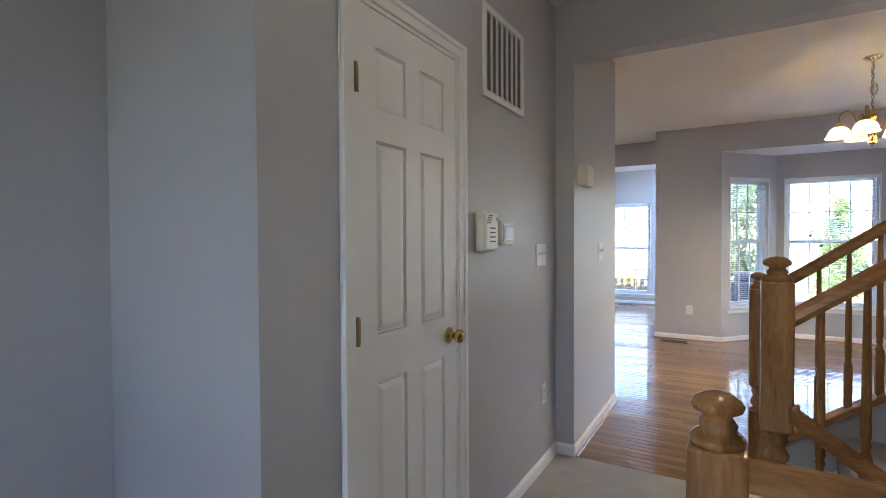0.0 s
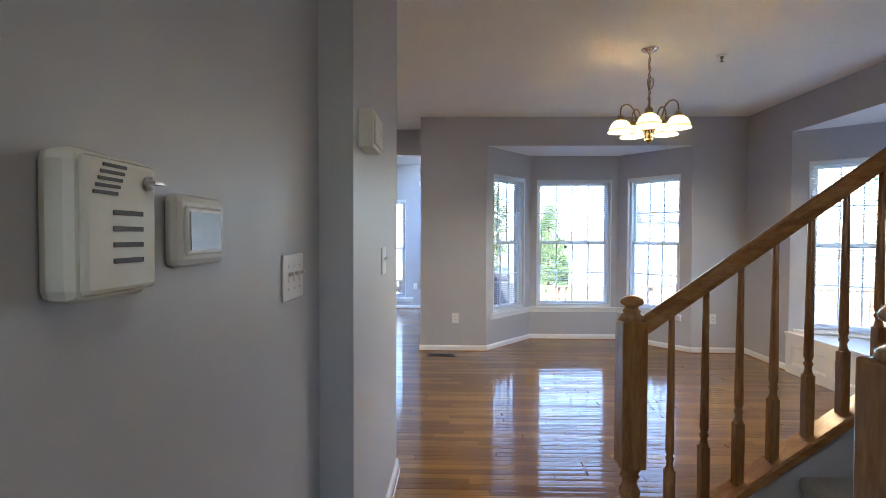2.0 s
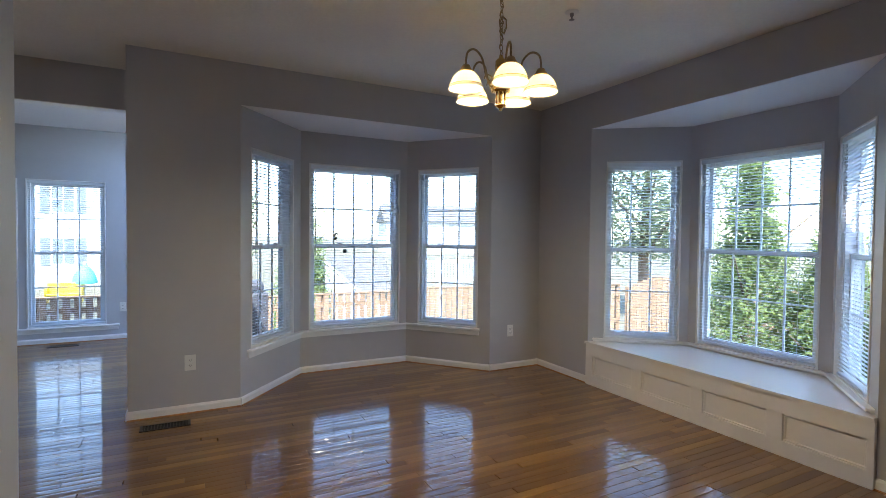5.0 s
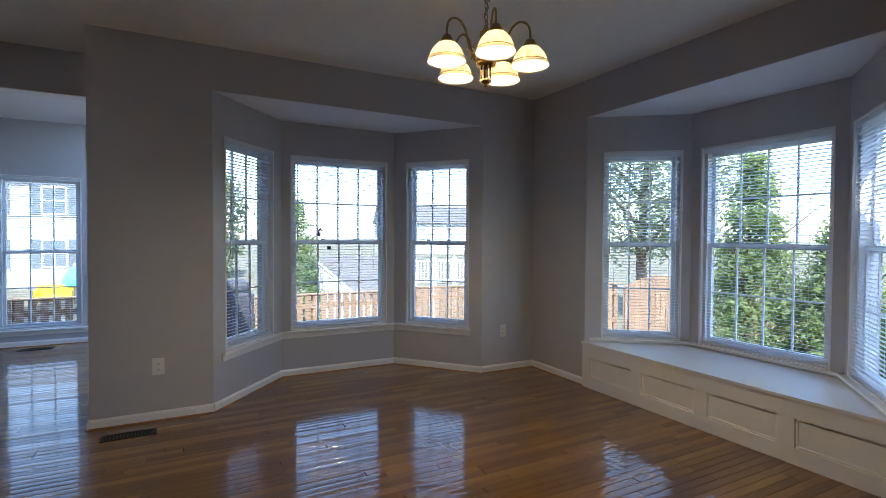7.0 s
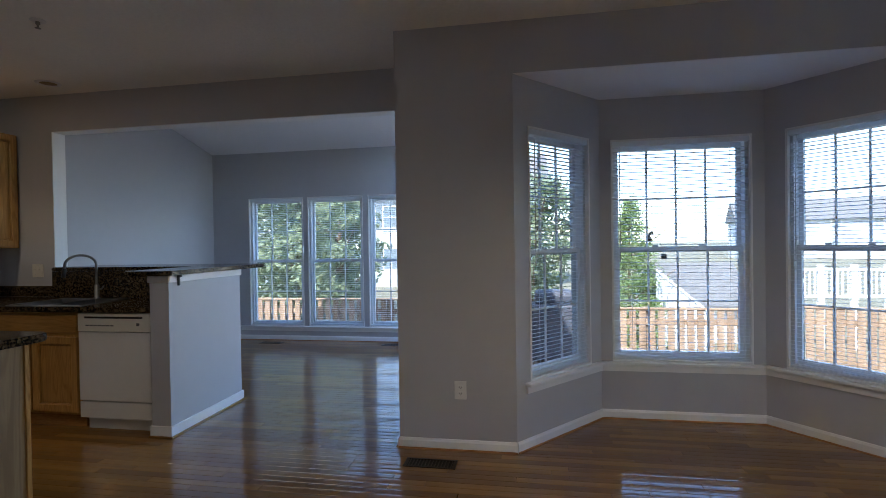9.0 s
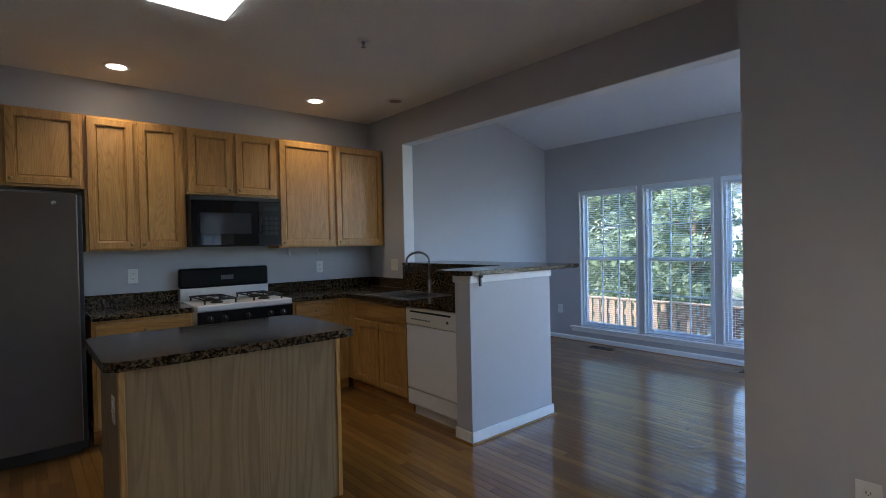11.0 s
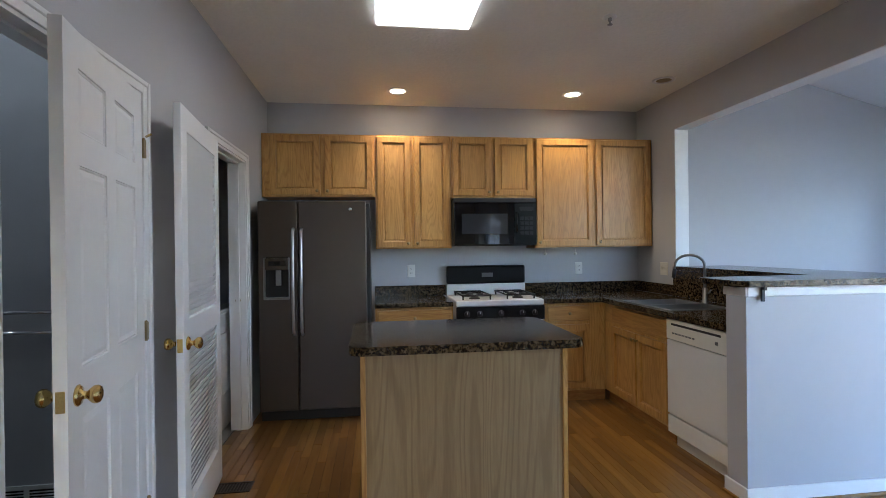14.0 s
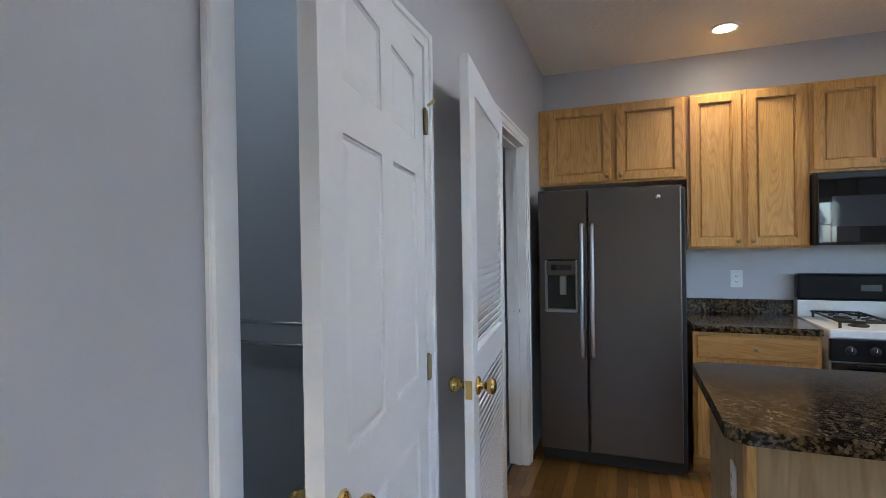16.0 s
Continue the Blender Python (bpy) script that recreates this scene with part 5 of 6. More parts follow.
def six_panel(name, m, W, H, label, hinge_left=True, knob_x=None, hinge_mat=None):
    """A six-panel door leaf; x runs from the hinge edge, the thickness is in y from 0 to 0.035."""
    root = thing(name, m, label, "door", kind="structure")
    st, mid = 0.105 if W > 0.7 else 0.095, 0.09
    cx = W / 2
    zs = [(0.20, 0.87), (1.02, 1.62), (1.72, H - 0.11)]
    holes = [(xa, xb, za, zb) for za, zb in zs for xa, xb in ((st, cx - mid / 2), (cx + mid / 2, W - st))]
    part("leaf", holed(0, W, 0, 0.035, 0, H, holes), TRIM, root)
    for za, zb in zs:
        for xa, xb in ((st, cx - mid / 2), (cx + mid / 2, W - st)):
            part("panel", raised(bmesh.new(), xa, xb, za, zb, 0.0175, 0.008, 0.0155), TRIM, root)
            part("sticking", holed(xa, xb, 0.003, 0.032, za, zb, [(xa + 0.009, xb - 0.009, za + 0.009, zb - 0.009)], 0.004), TRIM, root)
    kx = W - 0.065
    knob(root, kx, 0.945, 0.0, 0.035, BRASS)
    part("latch_plate", boxes((W - 0.001, W + 0.0015, 0.006, 0.029, 0.915, 0.975)), BRASS, root)
    return root


def hinge(parent, x, y, z, mat, flip=1):
    h = part("hinge", boxes((x - 0.016, x + 0.016, y - 0.0025, y, z - 0.038, z + 0.038)), mat, parent, "metal hinge")
    part("hinge_pin", lathe(bmesh.new(), [(0, -0.041), (0.006, -0.041), (0.006, 0.041), (0.004, 0.045), (0, 0.046)], 10, (x, y - 0.006, z)), mat, h)


HW0, HW1 = (-0.81, 0.93), (-0.81, 3.02)
c = casing("trim_closet_door", HW0, HW1, 0.21, 0.84, 2.045)
d1 = six_panel("door_1", pose(-0.81, 1.155, 0.012, 0, 0, 90) @ pose(0, -0.001, 0), 0.60, 2.015, "closed white six-panel closet door with brass knob")
for z in (0.28, 1.045, 1.785):
    hinge(d1, -0.004, -0.001, z, ANTIQUE)

KS0, KS1 = (-0.695, 4.21), (-4.81, 4.21)
casing("trim_bath_door", KS0, KS1, A0, A1, 2.05)
casing("trim_laundry_door", KS0, KS1, B0, B1, 2.05)
# the bathroom door stands a little open into the kitchen
ANG_A = 9.6
dA = six_panel("door_2", pose(-2.298, 4.218, 0.012) @ pose(0, 0, 0, 0, 0, ANG_A) @ pose(0, -0.035, 0), 0.765, 2.02, "white six-panel bathroom door standing ajar")
for z in (0.27, 1.02, 1.80):
    hinge(dA, -0.012, 0.045, z, ANTIQUE)
part("hinge_stop", tube(bmesh.new(), [(-0.012, 0.05, 1.852), (0.02, 0.075, 1.856)], 0.005, 8), BRASS, dA, "brass hinge door stop")


def louvre_door(m, W, H):
    root = thing("door_3", m, "white louvred laundry door folded back against the wall", "door", kind="structure")
    st = 0.095
    part("leaf", holed(0, W, 0, 0.032, 0, H, [(st, W - st, 0.20, 0.93), (st, W - st, 1.05, H - 0.11)], 0.002), TRIM, root)
    bm = bmesh.new()
    pr = [(0.004, -0.017), (0.010, -0.017), (0.028, 0.017), (0.022, 0.017)]
    a = [bm.verts.new((st - 0.004, y, z)) for y, z in pr]
    b = [bm.verts.new((W - st + 0.004, y, z)) for y, z in pr]
    for i in range(4):
        j = (i + 1) % 4
        bm.faces.new((a[i], a[j], b[j], b[i]))
    bm.faces.new(a), bm.faces.new(b)
    me = mesh_of("louvre", bm, TRIM)
    for za, zb in ((0.20, 0.93), (1.05, H - 0.11)):
        n = int((zb - za) / 0.0265)
        for i in range(n):
            part("louvre", me, TRIM, root).location = (0, 0, za + (i + 0.5) * (zb - za) / n)
    knob(root, W - 0.06, 0.94, 0.0, 0.032, BRASS)
    part("latch_plate", boxes((W - 0.001, W + 0.0015, 0.005, 0.027, 0.91, 0.97)), BRASS, root)
    return root


dB = louvre_door(pose(-3.16, 4.235, 0.012) @ pose(0, 0, 0, 0, 0, 6.0), 0.80, 2.02)
for z in (0.27, 1.02, 1.80):
    hinge(dB, 0.0, 0.0, z, ANTIQUE)
strike = tagged(new("strike_plate", mesh_of("strike_plate", lathe(bmesh.new(), [(0, 0), (0.020, 0), (0.020, 0.003), (0.012, 0.006), (0, 0.006)], 16, (-3.985, 4.15, 0.99), Matrix.Rotation(radians(90), 4, "Y")), ANTIQUE)), "dark bronze strike on the laundry door jamb", "strike plate")

# glow of the fill light added to the bathroom
BATH_FILL = material("bath_fill_glow", (0.9, 0.9, 0.9), 0.5, emit=1.2, emit_color=(0.85, 0.95, 1.0))
# bathroom: double towel rail, wall register
tr = thing("towel_rail", pose(-2.70, 3.33, 1.04, 0, 0, 90), "chrome double towel rail on the bathroom wall", "towel rail")
for z, y in ((0.05, -0.075), (-0.05, -0.05)):
    part("bar", tube(bmesh.new(), [(-0.42, y, z), (0.42, y, z)], 0.009, 10), CHROME, tr)
for x in (-0.42, 0.42):
    part("bracket", boxes((x - 0.012, x + 0.012, -0.085, 0, -0.065, 0.065), bevel=0.004), CHROME, tr)
wr = thing("wall_register", pose(-2.70, 3.50, 0.06, 0, 0, 90), "white louvred wall register near the bathroom floor", "air vent")
part("register_frame", boxes((-0.19, 0.19, -0.01, 0, 0, 0.02), (-0.19, 0.19, -0.01, 0, 0.16, 0.18), (-0.19, -0.165, -0.01, 0, 0.02, 0.16), (0.165, 0.19, -0.01, 0, 0.02, 0.16), (-0.01, 0.01, -0.01, 0, 0.02, 0.16)), TRIM, wr)
# shade behind the fins is a dark sheet on the wall
part("backing", boxes((-0.165, 0.165, -0.002, 0, 0.02, 0.16)), DARK, wr)
for i in range(9):
    part("fin", boxes((-0.165, 0.165, -0.008, -0.003, 0.028 + i * 0.0145, 0.032 + i * 0.0145)), TRIM, wr)

# laundry: the corner of a white dryer
dry = thing("clothes_dryer", pose(-3.74, 4.05, 0, 0, 0, 180), "white clothes dryer in the laundry closet", "dryer")
part("body", boxes((0, 0.68, 0, 0.66, 0.02, 0.90), bevel=0.012), ENAMEL, dry)
part("lid", boxes((0.005, 0.675, 0.005, 0.655, 0.90, 0.925), bevel=0.008), ENAMEL, dry)
part("control_panel", boxes((0.01, 0.67, 0.55, 0.655, 0.925, 1.08), bevel=0.01), ENAMEL, dry)
part("dryer_door", boxes((0.12, 0.56, -0.012, 0.0, 0.30, 0.75), bevel=0.01), ENAMEL, dry)
for x in (0.15, 0.30, 0.52):
    part("dial", lathe(bmesh.new(), [(0, 0), (0.025, 0), (0.022, 0.02), (0, 0.02)], 16, (x, 0.549, 1.0), Matrix.Rotation(radians(90), 4, "X")), GREY_MARK, dry)

# unseen lamp, added to brighten the bathroom wall behind the ajar door
bl = thing("bath_fill_light", pose(-1.9, 3.3, CEILING), "unseen fill light added on the bathroom ceiling", "ceiling light")
part("light_base", lathe(bmesh.new(), [(0, 0), (0.09, 0), (0.09, -0.015), (0.06, -0.02), (0, -0.02)], 24), TRIM, bl)
part("globe", lathe(bmesh.new(), [(0.058, -0.019), (0.085, -0.05), (0.088, -0.09), (0.06, -0.125), (0, -0.135)], 24), BATH_FILL, bl)


# ---- outdoors: fences, trees, houses ----
GZ = -1.5


def fence(name, p0, p1, top, label, gap=0.022, arch=0.0, group="garden fences"):
    """A board fence: posts, rails behind and separate pickets."""
    L = math.hypot(p1[0] - p0[0], p1[1] - p0[1])
    root = thing(name, along(p0, p1) @ pose(0, 0, GZ), label, "fence", group)
    h = top - GZ
    for i in range(int(L / 2.4) + 2):
        x = min(i * 2.4, L)
        part("post", boxes((x - 0.05, x + 0.05, 0.03, 0.13, 0, h + 0.03), bevel=0.006), FENCE, root)
    for z in (0.3, h * 0.55, h - 0.2):
        part("rail", boxes((0, L, 0.005, 0.04, z - 0.045, z + 0.045)), FENCE, root)
    W = 0.10
    k = int(L / (W + gap))
    flat = None if arch else mesh_of("picket", boxes((0, W, -0.018, 0.004, 0.03, h), bevel=0.003), FENCE)
    for i in range(k):
        if arch:
            u = (i + 0.5) / k * 2 - 1
            hh = h + arch * math.cos(u * math.pi / 2)
            ob = part("picket", boxes((0, W, -0.018, 0.004, 0.03, hh), bevel=0.003), FENCE, root)
        else:
            ob = part("picket", flat, FENCE, root)
        ob.location = (i * (W + gap), 0, 0)
    if not arch:
        part("cap_rail", boxes((0, L, -0.03, 0.06, h, h + 0.03), bevel=0.004), FENCE, root)
    return root


fence("garden_fence", (-12.0, 12.6), (-0.6, 12.6), 0.34, "sunlit cedar picket fence behind the house", 0.05)
fence("garden_fence", (-0.5, 12.2), (3.9, 12.2), 0.26, "sunlit cedar board fence behind the house", 0.042)
fence("garden_fence", (4.0, 12.2), (8.5, 11.15), 0.30, "cedar board fence along the side yard")
fence("garden_gate", (8.6, 11.0), (9.6, 9.9), 0.25, "cedar garden gate with an arched top", 0.004, 0.28)
fence("garden_fence", (11.5, 10.0), (11.5, -4.0), 0.30, "cedar board fence beside the neighbour's garden")

deck = thing("deck", pose(0.5, 10.9, GZ), "weathered wooden deck platform", "deck")
for i in range(16):
    part("deck_board", boxes((-1.1, 1.1, -1.1 + i * 0.14, -1.1 + i * 0.14 + 0.134, 1.16, 1.19), bevel=0.003), DECK, deck)
for x in (-1.0, 1.0):
    part("joist", boxes((x - 0.03, x + 0.03, -1.1, 1.14, 0.98, 1.16)), DECK, deck)
    for y in (-1.0, 1.05):
        part("post", boxes((x - 0.05, x + 0.05, y - 0.05, y + 0.05, 0, 0.98)), DECK, deck)
COVER = material("grill_cover", (0.05, 0.055, 0.07), 0.7, vary=0.15, bump=0.4, bump_scale=14)
gl = thing("covered_grill", pose(0.42, 11.1, GZ + 1.19), "barbecue grill under a dark grey cover", "grill")
bm = boxes((-0.32, 0.32, -0.24, 0.24, 0.04, 0.80), bevel=0.03)
box(bm, -0.27, 0.27, -0.2, 0.2, 0.78, 0.98, bevel=0.07)
part("cover", bm, COVER, gl)
for x in (-0.25, 0.25):
    part("wheel", lathe(bmesh.new(), [(0, -0.02), (0.05, -0.02), (0.05, 0.02), (0, 0.02)], 16, (x, 0, 0.05), Matrix.Rotation(radians(90), 4, "Y")), BLACK_SATIN, gl)


def leaf_mass(seed, count, shape, size, mat, name="crown"):
    """Many small leaf blades in clumps; shape gives a clump centre and its spread."""
    r = random.Random(seed)
    verts, faces = [], []
    clumps = [shape(r) for _ in range(max(30, count // 45))]
    for _ in range(count):
        c, sp = r.choice(clumps)
        p = Vector(c) + Vector((r.gauss(0, sp), r.gauss(0, sp), r.gauss(0, sp * 0.8)))
        u = Vector((r.gauss(0, 1), r.gauss(0, 1), r.gauss(0, 1))).normalized()
        v = u.orthogonal().normalized()
        s = size * r.uniform(0.6, 1.4)
        i = len(verts)
        verts += [p - u * s, p + v * s * 0.45, p + u * s, p - v * s * 0.45]
        faces.append((i, i + 1, i + 2, i + 3))
    me = bpy.data.meshes.new(name)
    me.from_pydata([tuple(q) for q in verts], [], faces)
    me.materials.append(mat)
    return me


def trunk_mesh(r0, h, seed, limbs=6, lean=0.05):
    r = random.Random(seed)
    bm = bmesh.new()
    pts = [Vector((lean * h * (t ** 2), 0.02 * h * math.sin(3 * t), h * t)) for t in (i / 6 for i in range(7))]
    for i, (a, b) in enumerate(zip(pts, pts[1:])):
        k0, k1 = r0 * (1 - 0.11 * i), r0 * (1 - 0.11 * (i + 1))
        d = b - a
        m = Matrix.Translation(a) @ d.to_track_quat("Z", "Y").to_matrix().to_4x4()
        lathe(bm, [(k0, 0), (k1, d.length)], 10, (0, 0, 0), m)
    for j in range(limbs):
        t = 0.35 + 0.6 * j / limbs
        base = pts[min(5, int(t * 6))]
        a = r.uniform(0, 6.28)
        tip = base + Vector((math.cos(a), math.sin(a), 0.8)) * h * 0.32
        d = tip - base
        m = Matrix.Translation(base) @ d.to_track_quat("Z", "Y").to_matrix().to_4x4()
        lathe(bm, [(r0 * 0.4, 0), (r0 * 0.12, d.length)], 7, (0, 0, 0), m)
    return bm


def tree(x, y, h, spread, seed, label, mat=None, count=5200, size=0.10, low=0.3):
    root = thing("tree", pose(x, y, GZ), label, "tree", "trees outside")
    part("trunk", trunk_mesh(0.035 * h ** 0.9, h * 0.8, seed), BARK, root)

    def shape(r):
        a, q = r.uniform(0, 6.28), r.random() ** 0.5
        z = r.uniform(low, 1.0)
        w = spread * math.sin(math.pi * min(0.95, max(0.08, (z - low) / (1.06 - low)))) ** 0.6 * q
        return (w * math.cos(a), w * math.sin(a), h * z), spread * 0.13

    part("crown", leaf_mass(seed, count, shape, size, mat or LEAF), mat or LEAF, root)


def conifer(x, y, h, rad, seed, label, count=5200):
    root = thing("tree", pose(x, y, GZ), label, "tree", "trees outside")
    part("trunk", trunk_mesh(0.06, h * 0.9, seed, 3, 0.0), BARK, root)

    def shape(r):
        z = r.random() ** 1.3
        a, q = r.uniform(0, 6.28), r.uniform(0.55, 1.0)
        w = rad * (1 - z) ** 0.75 * q
        return (w * math.cos(a), w * math.sin(a), 0.1 + h * 0.97 * z), rad * 0.11

    part("crown", leaf_mass(seed, count, shape, 0.046, LEAF_DARK), LEAF_DARK, root)


conifer(7.7, 7.7, 4.1, 0.95, 11, "tall green arborvitae by the side window", 17000)
conifer(7.9, 6.6, 2.95, 1.0, 12, "dense green arborvitae hedge tree", 14000)
conifer(7.5, 5.5, 2.7, 0.9, 13, "rounded green shrub below the side window", 11000)
conifer(7.8, 4.3, 2.9, 1.0, 14, "dense green arborvitae hedge tree", 11000)
tree(14.5, 15.5, 8.0, 3.0, 21, "broad leafy tree behind the side fence", count=13000, size=0.10)
conifer(2.75, 18.0, 3.9, 1.05, 22, "young pale green conifer behind the back fence", 11000)
tree(-8.3, 20.5, 8.5, 3.0, 23, "broad leafy tree beyond the back fence", count=15000, size=0.11, low=0.08)
tree(-12.5, 22.0, 9.5, 3.4, 24, "broad leafy tree beyond the back fence", count=15000, size=0.11, low=0.06)
tree(0.2, 18.5, 4.6, 1.3, 26, "small leafy tree behind the back fence", count=3800)
tree(-5.4, 17.5, 4.4, 1.3, 25, "small leafy tree beyond the back fence", count=3500)


def house(x, y, turn, w, d, h, cols, label, shutters=True):
    """A two-storey house with siding courses, windows, shutters and a gabled roof; it faces -y."""
    root = thing("house", pose(x, y, GZ, 0, 0, turn), label, "house", "neighbouring houses")
    wl = part("wall", boxes((-w / 2, w / 2, 0, d, 0, h)), SIDING, root)
    lap = mesh_of("siding_course", boxes((-w / 2, w / 2, -0.012, 0.0, 0.0, 0.15)), SIDING)
    for i in range(int(h / 0.30)):
        part("siding_course", lap, SIDING, wl).location = (0, 0, i * 0.30 + 0.1)
    bm = bmesh.new()
    v = [bm.verts.new(p) for p in ((-w / 2 - 0.4, -0.5, h - 0.15), (w / 2 + 0.4, -0.5, h - 0.15), (w / 2 + 0.4, d / 2, h + d * 0.33), (-w / 2 - 0.4, d / 2, h + d * 0.33), (w / 2 + 0.4, d + 0.5, h - 0.15), (-w / 2 - 0.4, d + 0.5, h - 0.15))]
    for q in ((0, 1, 2, 3), (3, 2, 4, 5), (0, 3, 5), (1, 4, 2), (0, 5, 4, 1)):
        bm.faces.new([v[i] for i in q])
    part("roof", bm, ROOFING, root)
    for z in (1.1, 3.9):
        for i in range(cols):
            cx = -w / 2 + w * (i + 0.5) / cols
            wd = part("window", boxes((cx - 0.55, cx + 0.55, -0.05, -0.013, z, z + 0.07), (cx - 0.55, cx + 0.55, -0.05, -0.013, z + 1.43, z + 1.5), (cx - 0.55, cx - 0.48, -0.05, -0.013, z + 0.07, z + 1.43), (cx + 0.48, cx + 0.55, -0.05, -0.013, z + 0.07, z + 1.43), (cx - 0.48, cx + 0.48, -0.045, -0.013, z + 0.72, z + 0.78), (cx - 0.02, cx + 0.02, -0.042, -0.013, z + 0.07, z + 1.43)), TRIM, root)
            part("pane", boxes((cx - 0.48, cx + 0.48, -0.03, -0.0125, z + 0.07, z + 1.43)), HOUSE_GLASS, wd)
            if shutters:
                for s in (-1, 1):
                    part("shutter", boxes((cx + s * 0.80 - 0.2, cx + s * 0.80 + 0.2, -0.04, -0.013, z, z + 1.5)), HOUSE_GLASS, wd)
    return root


house(-9.0, 36.0, 0, 20.0, 9.0, 6.2, 7, "white sided neighbouring townhouse with dark shutters")
house(38.0, 78.0, -12, 18.0, 9.0, 5.4, 4, "white sided neighbouring house behind the garden", False)
house(66.0, 12.0, -90, 24.0, 9.0, 5.0, 2, "pale sided house beyond the side fence", False)

# ---- the neighbour's shed, stair rail and deck rail behind the back fence ----
shed = thing("garden_shed", pose(4.75, 18.6, GZ), "low white garden shed with a grey shingle roof", "shed")
part("wall", boxes((-1.0, 1.0, 0.0, 1.9, 0, 1.05)), SIDING, shed)
bm = bmesh.new()
ring = [[bm.verts.new((x, y, z)) for y, z in ((-0.25, 0.98), (0.95, 2.08), (2.15, 0.98), (2.15, 1.06), (0.95, 2.17), (-0.25, 1.06))] for x in (-1.15, 1.15)]
for i in range(6):
    j = (i + 1) % 6
    bm.faces.new((ring[0][i], ring[0][j], ring[1][j], ring[1][i]))
bm.faces.new((ring[0][0], ring[0][5], ring[0][4], ring[0][1])), bm.faces.new((ring[0][1], ring[0][4], ring[0][3], ring[0][2]))
bm.faces.new((ring[1][0], ring[1][1], ring[1][4], ring[1][5])), bm.faces.new((ring[1][1], ring[1][2], ring[1][3], ring[1][4]))
bmesh.ops.recalc_face_normals(bm, faces=bm.faces)
part("roof", bm, ROOFING, shed)
part("door", boxes((-0.4, 0.4, -0.02, 0.0, 0.05, 0.95)), TRIM, shed)

rail = thing("stair_railing", pose(3.35, 17.7, GZ), "white boarded stair railing of the neighbouring yard", "railing")
for i in range(9):
    x = i * 0.135
    part("board", boxes((x, x + 0.125, 0, 0.03, 0, 2.05 - 0.122 * i)), SIDING, rail)
part("top_rail", sweep(bmesh.new(), [(-0.05, 0), (0.05, 0), (0.05, 0.06), (-0.05, 0.06)], (-0.02, 0.015, 2.05), (1.22, 0.015, 0.98)), TRIM, rail)

dr = thing("deck_railing", pose(6.6, 18.0, GZ), "white deck railing with square balusters behind the fence", "railing")
for x in (0.0, 0.75, 1.5, 2.25):
    part("post", boxes((x - 0.06, x + 0.06, -0.06, 0.06, 0, 2.15), bevel=0.006), TRIM, dr)
for z in (1.32, 2.0):
    part("rail", boxes((0.06, 0.69, -0.03, 0.03, z, z + 0.07), (0.81, 1.44, -0.03, 0.03, z, z + 0.07), (1.56, 2.19, -0.03, 0.03, z, z + 0.07)), TRIM, dr)
stick = mesh_of("baluster", boxes((-0.018, 0.018, -0.018, 0.018, 1.39, 2.0)), TRIM)
for k in range(3):
    for i in range(5):
        part("baluster", stick, TRIM, dr).location = (k * 0.75 + 0.13 + 0.122 * i, 0, 0)

# play things in the far yard
YELLOW = material("yellow_plastic", (0.75, 0.52, 0.03), 0.5, vary=0.06)
TEAL = material("teal_fabric", (0.10, 0.48, 0.44), 0.8, vary=0.12)
pb = thing("play_bench", pose(-4.75, 28.0, GZ), "bright yellow plastic play bench in the far yard", "play bench")
part("back", boxes((-0.62, 0.62, 0.25, 0.33, 0.12, 0.82), bevel=0.03), YELLOW, pb)
part("seat", boxes((-0.62, 0.62, -0.25, 0.25, 0.30, 0.40), bevel=0.03), YELLOW, pb)
for x in (-0.58, 0.58):
    part("side", boxes((x - 0.04, x + 0.04, -0.25, 0.25, 0.0, 0.62), bevel=0.02), YELLOW, pb)
um = thing("garden_umbrella", pose(-4.15, 28.6, GZ), "small teal garden umbrella on a white pole", "umbrella")
part("pole", tube(bmesh.new(), [(0, 0, 0), (0, 0, 1.62)], 0.035, 10), TRIM, um)
part("canopy", lathe(bmesh.new(), [(0.44, 0.72), (0.47, 0.78), (0.40, 1.05), (0.26, 1.32), (0.10, 1.50), (0, 1.54)], 12), TEAL, um)
part("finial", lathe(bmesh.new(), [(0, 1.53), (0.05, 1.55), (0.05, 1.62), (0, 1.67)], 10), TRIM, um)

# a small hook and lantern held on the outside of the bay's pane
hook = thing("suction_hook", pose(1.0, 8.047, 1.35), "black curved hook stuck on the outside of the window", "hook")
part("suction_cup", lathe(bmesh.new(), [(0, 0), (0.018, 0), (0.012, 0.006), (0.005, 0.012), (0, 0.012)], 14, (0, 0.0, 0), Matrix.Rotation(radians(-90), 4, "X")), BLACK_SATIN, hook)
part("arm", tube(bmesh.new(), [(0, 0.01, 0), (0.002, 0.03, 0.02), (0.012, 0.04, 0.045), (0.03, 0.045, 0.055), (0.036, 0.045, 0.04)], 0.009, 8), BLACK_SATIN, hook)
lan = part("lantern", boxes((0.098, 0.132, 0.03, 0.064, -0.155, -0.115), bevel=0.004), BLACK_SATIN, hook, "tiny dark hanging lantern")
part("wire", tube(bmesh.new(), [(0.036, 0.045, 0.04), (0.115, 0.047, -0.075), (0.115, 0.047, -0.12)], 0.0015, 5), BLACK_SATIN, hook)


# ---- outdoors ----
bm = bmesh.new()
bmesh.ops.create_grid(bm, x_segments=2, y_segments=2, size=600)
solid("ground", bm, GRASS, "mown green lawn", "ground", m=pose(0, 0, -1.5))

# ---- floor boards, laid along x ----
rng = random.Random(7)
BOARD = 0.0575
KEEP = (-2.2, 2.6, 3.6, 6.6)
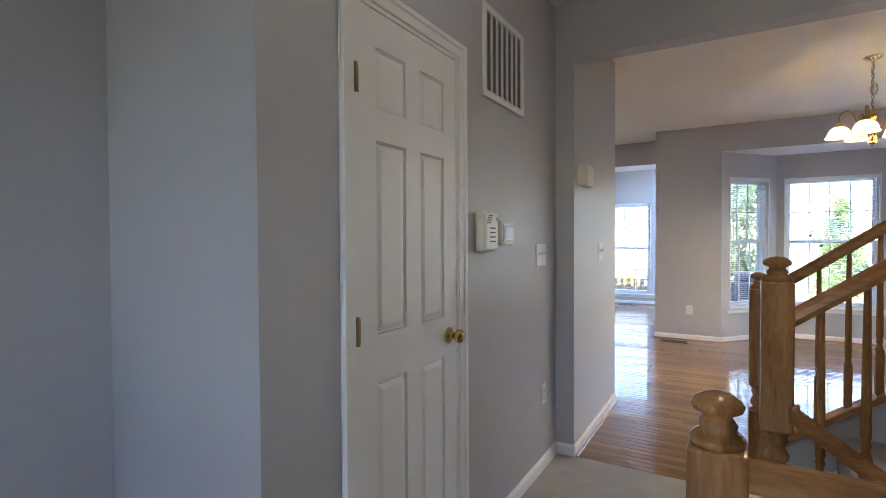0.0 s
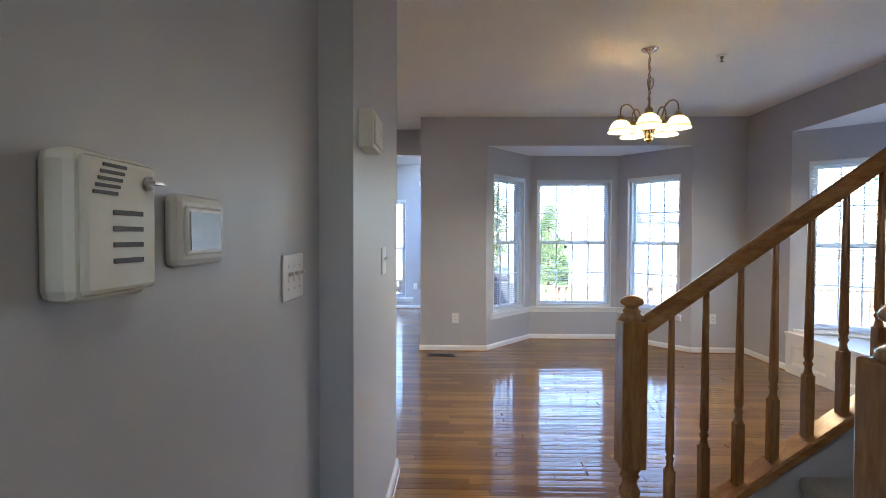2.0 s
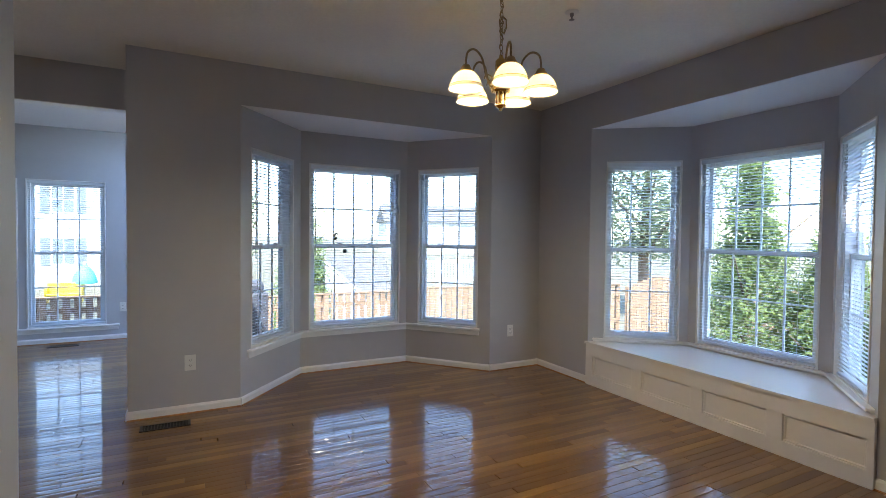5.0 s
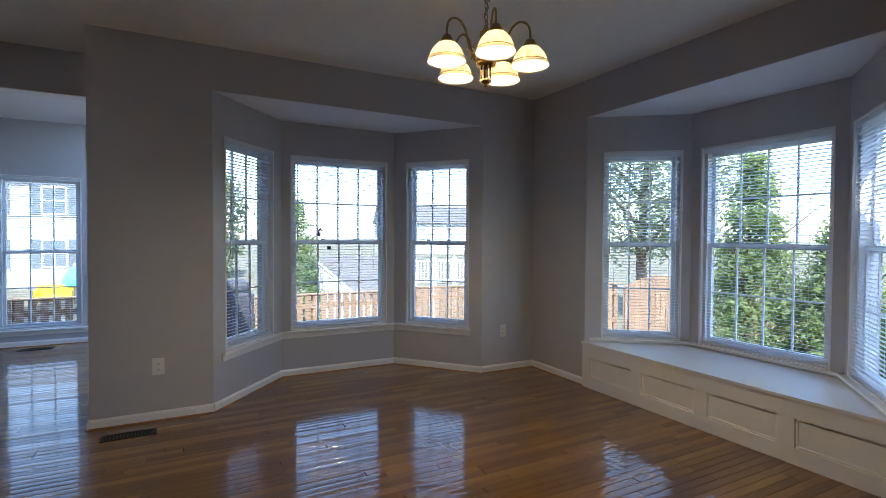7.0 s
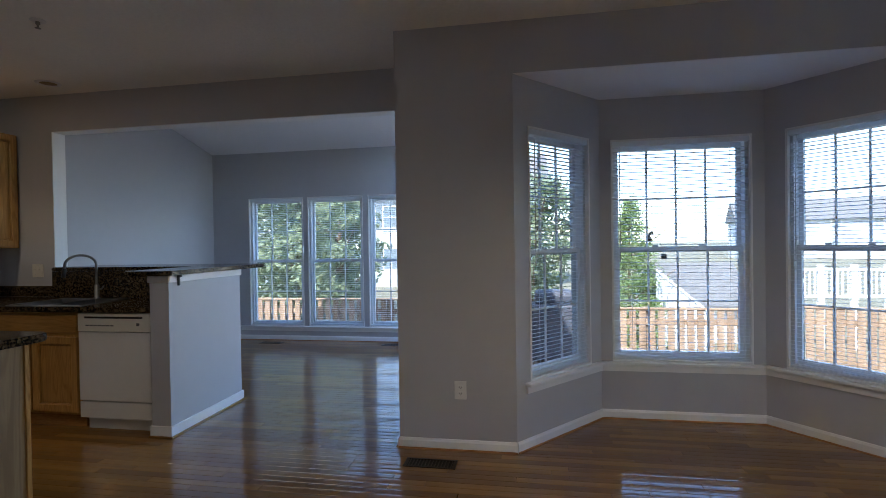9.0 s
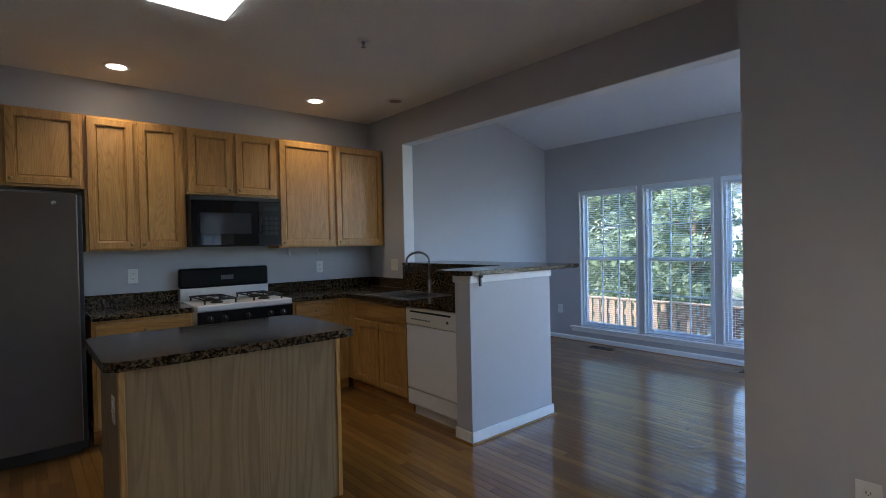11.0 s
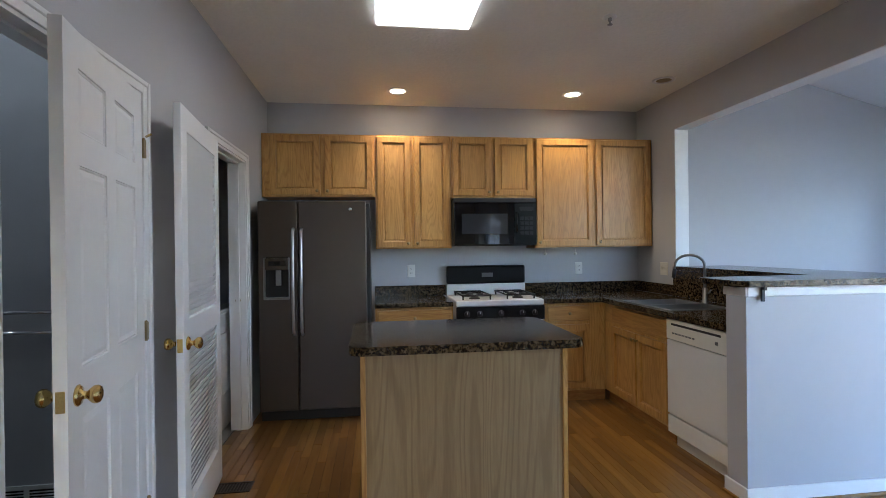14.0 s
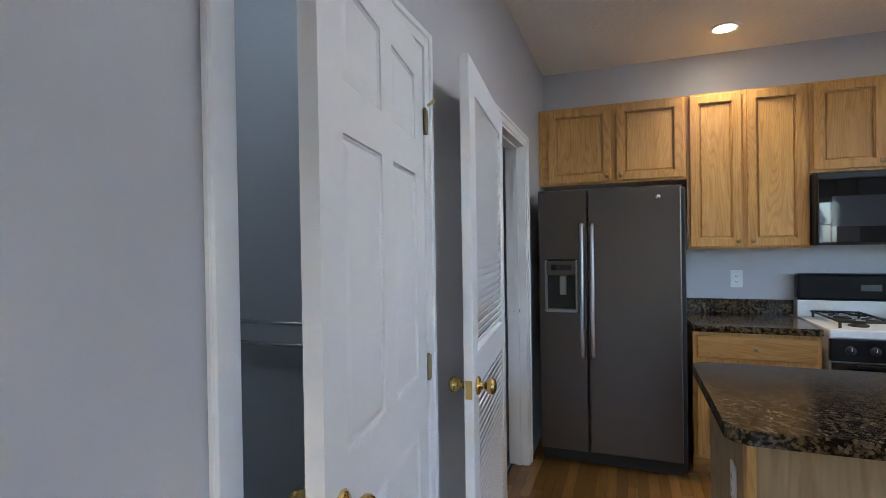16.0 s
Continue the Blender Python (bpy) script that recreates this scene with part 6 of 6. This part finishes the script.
floor = tagged(new("floor"), "glossy honey oak strip floor", "floor", kind="structure")
board_meshes = {}


def bay_reach(y):
    """How far the boards run east and west at y."""
    x0, x1 = -4.80, 2.995
    if y < 3.03 + 1.06 and y < 4.2:
        x0 = -0.675
    if y > 7.2:
        k = (y - 7.2) / 0.73
        return (0.62 * k, 2.38 - 0.62 * k)
    return x0, x1


joined = bmesh.new()
loose = 0


def board(xa, xb, ya, yb):
    global loose
    L, W = xb - xa, yb - ya
    g, c = 0.0005, 0.0012
    if KEEP[0] < xa and xb < KEEP[1] and KEEP[2] < ya < KEEP[3] and loose < 300:
        loose += 1
        key = (round(L, 2), round(W, 3))
        if key not in board_meshes:
            b = bmesh.new()
            add_board(b, 0, L, 0, W, g, c)
            board_meshes[key] = mesh_of("floor_board", b, FLOOR_OAK)
        ob = new("floor_board", board_meshes[key])
        ob.parent = floor
        ob.location = (xa, ya, 0)
    else:
        add_board(joined, xa, xb, ya, yb, g, c)


def add_board(b, xa, xb, ya, yb, g, c):
    lo = [b.verts.new((x, y, -0.018)) for x, y in ((xa + g, ya + g), (xb - g, ya + g), (xb - g, yb - g), (xa + g, yb - g))]
    md = [b.verts.new((v.co.x, v.co.y, -c)) for v in lo]
    tp = [b.verts.new((x, y, 0)) for x, y in ((xa + g + c, ya + g + c), (xb - g - c, ya + g + c), (xb - g - c, yb - g - c), (xa + g + c, yb - g - c))]
    k0, k1 = ya + (yb - ya) * 0.27, yb - (yb - ya) * 0.27
    mid = [b.verts.new((x, y, 0.00035)) for x, y in ((xa + g + c, k0), (xb - g - c, k0), (xb - g - c, k1), (xa + g + c, k1))]
    for q in ((tp[0], tp[1], mid[1], mid[0]), (mid[0], mid[1], mid[2], mid[3]), (mid[3], mid[2], tp[2], tp[3]), (tp[1], tp[2], mid[2], mid[1]), (tp[3], tp[0], mid[0], mid[3])):
        b.faces.new(q)
    for p, q in ((lo, md), (md, tp)):
        for i in range(4):
            j = (i + 1) % 4
            b.faces.new((p[i], p[j], q[j], q[i]))


def lay(y0, y1, reach):
    y = y0
    while y < y1 - 0.01:
        x0, x1 = reach(y + BOARD * 0.5)
        x = x0
        cut = x0 - rng.choice((0.2, 0.5, 0.8))
        while x < x1 - 0.02:
            cut = round(cut + rng.choice((0.5, 0.6, 0.7, 0.8, 0.9, 1.0, 1.2, 1.4)), 2)
            if cut < x + 0.15:
                continue
            e = min(cut, x1)
            if x1 - e < 0.15:
                e = x1
            board(x, e, y, min(y + BOARD, y1))
            x = e
        y += BOARD


lay(3.02, 7.2, bay_reach)
lay(7.2, 7.93, bay_reach)
lay(7.2, GR, lambda y: (-4.80 if y < KN + 0.05 else -4.45, -0.77))
ob = part("floor_boards", joined, FLOOR_OAK_ISLE, floor)
tagged(ob, kind="stuff")
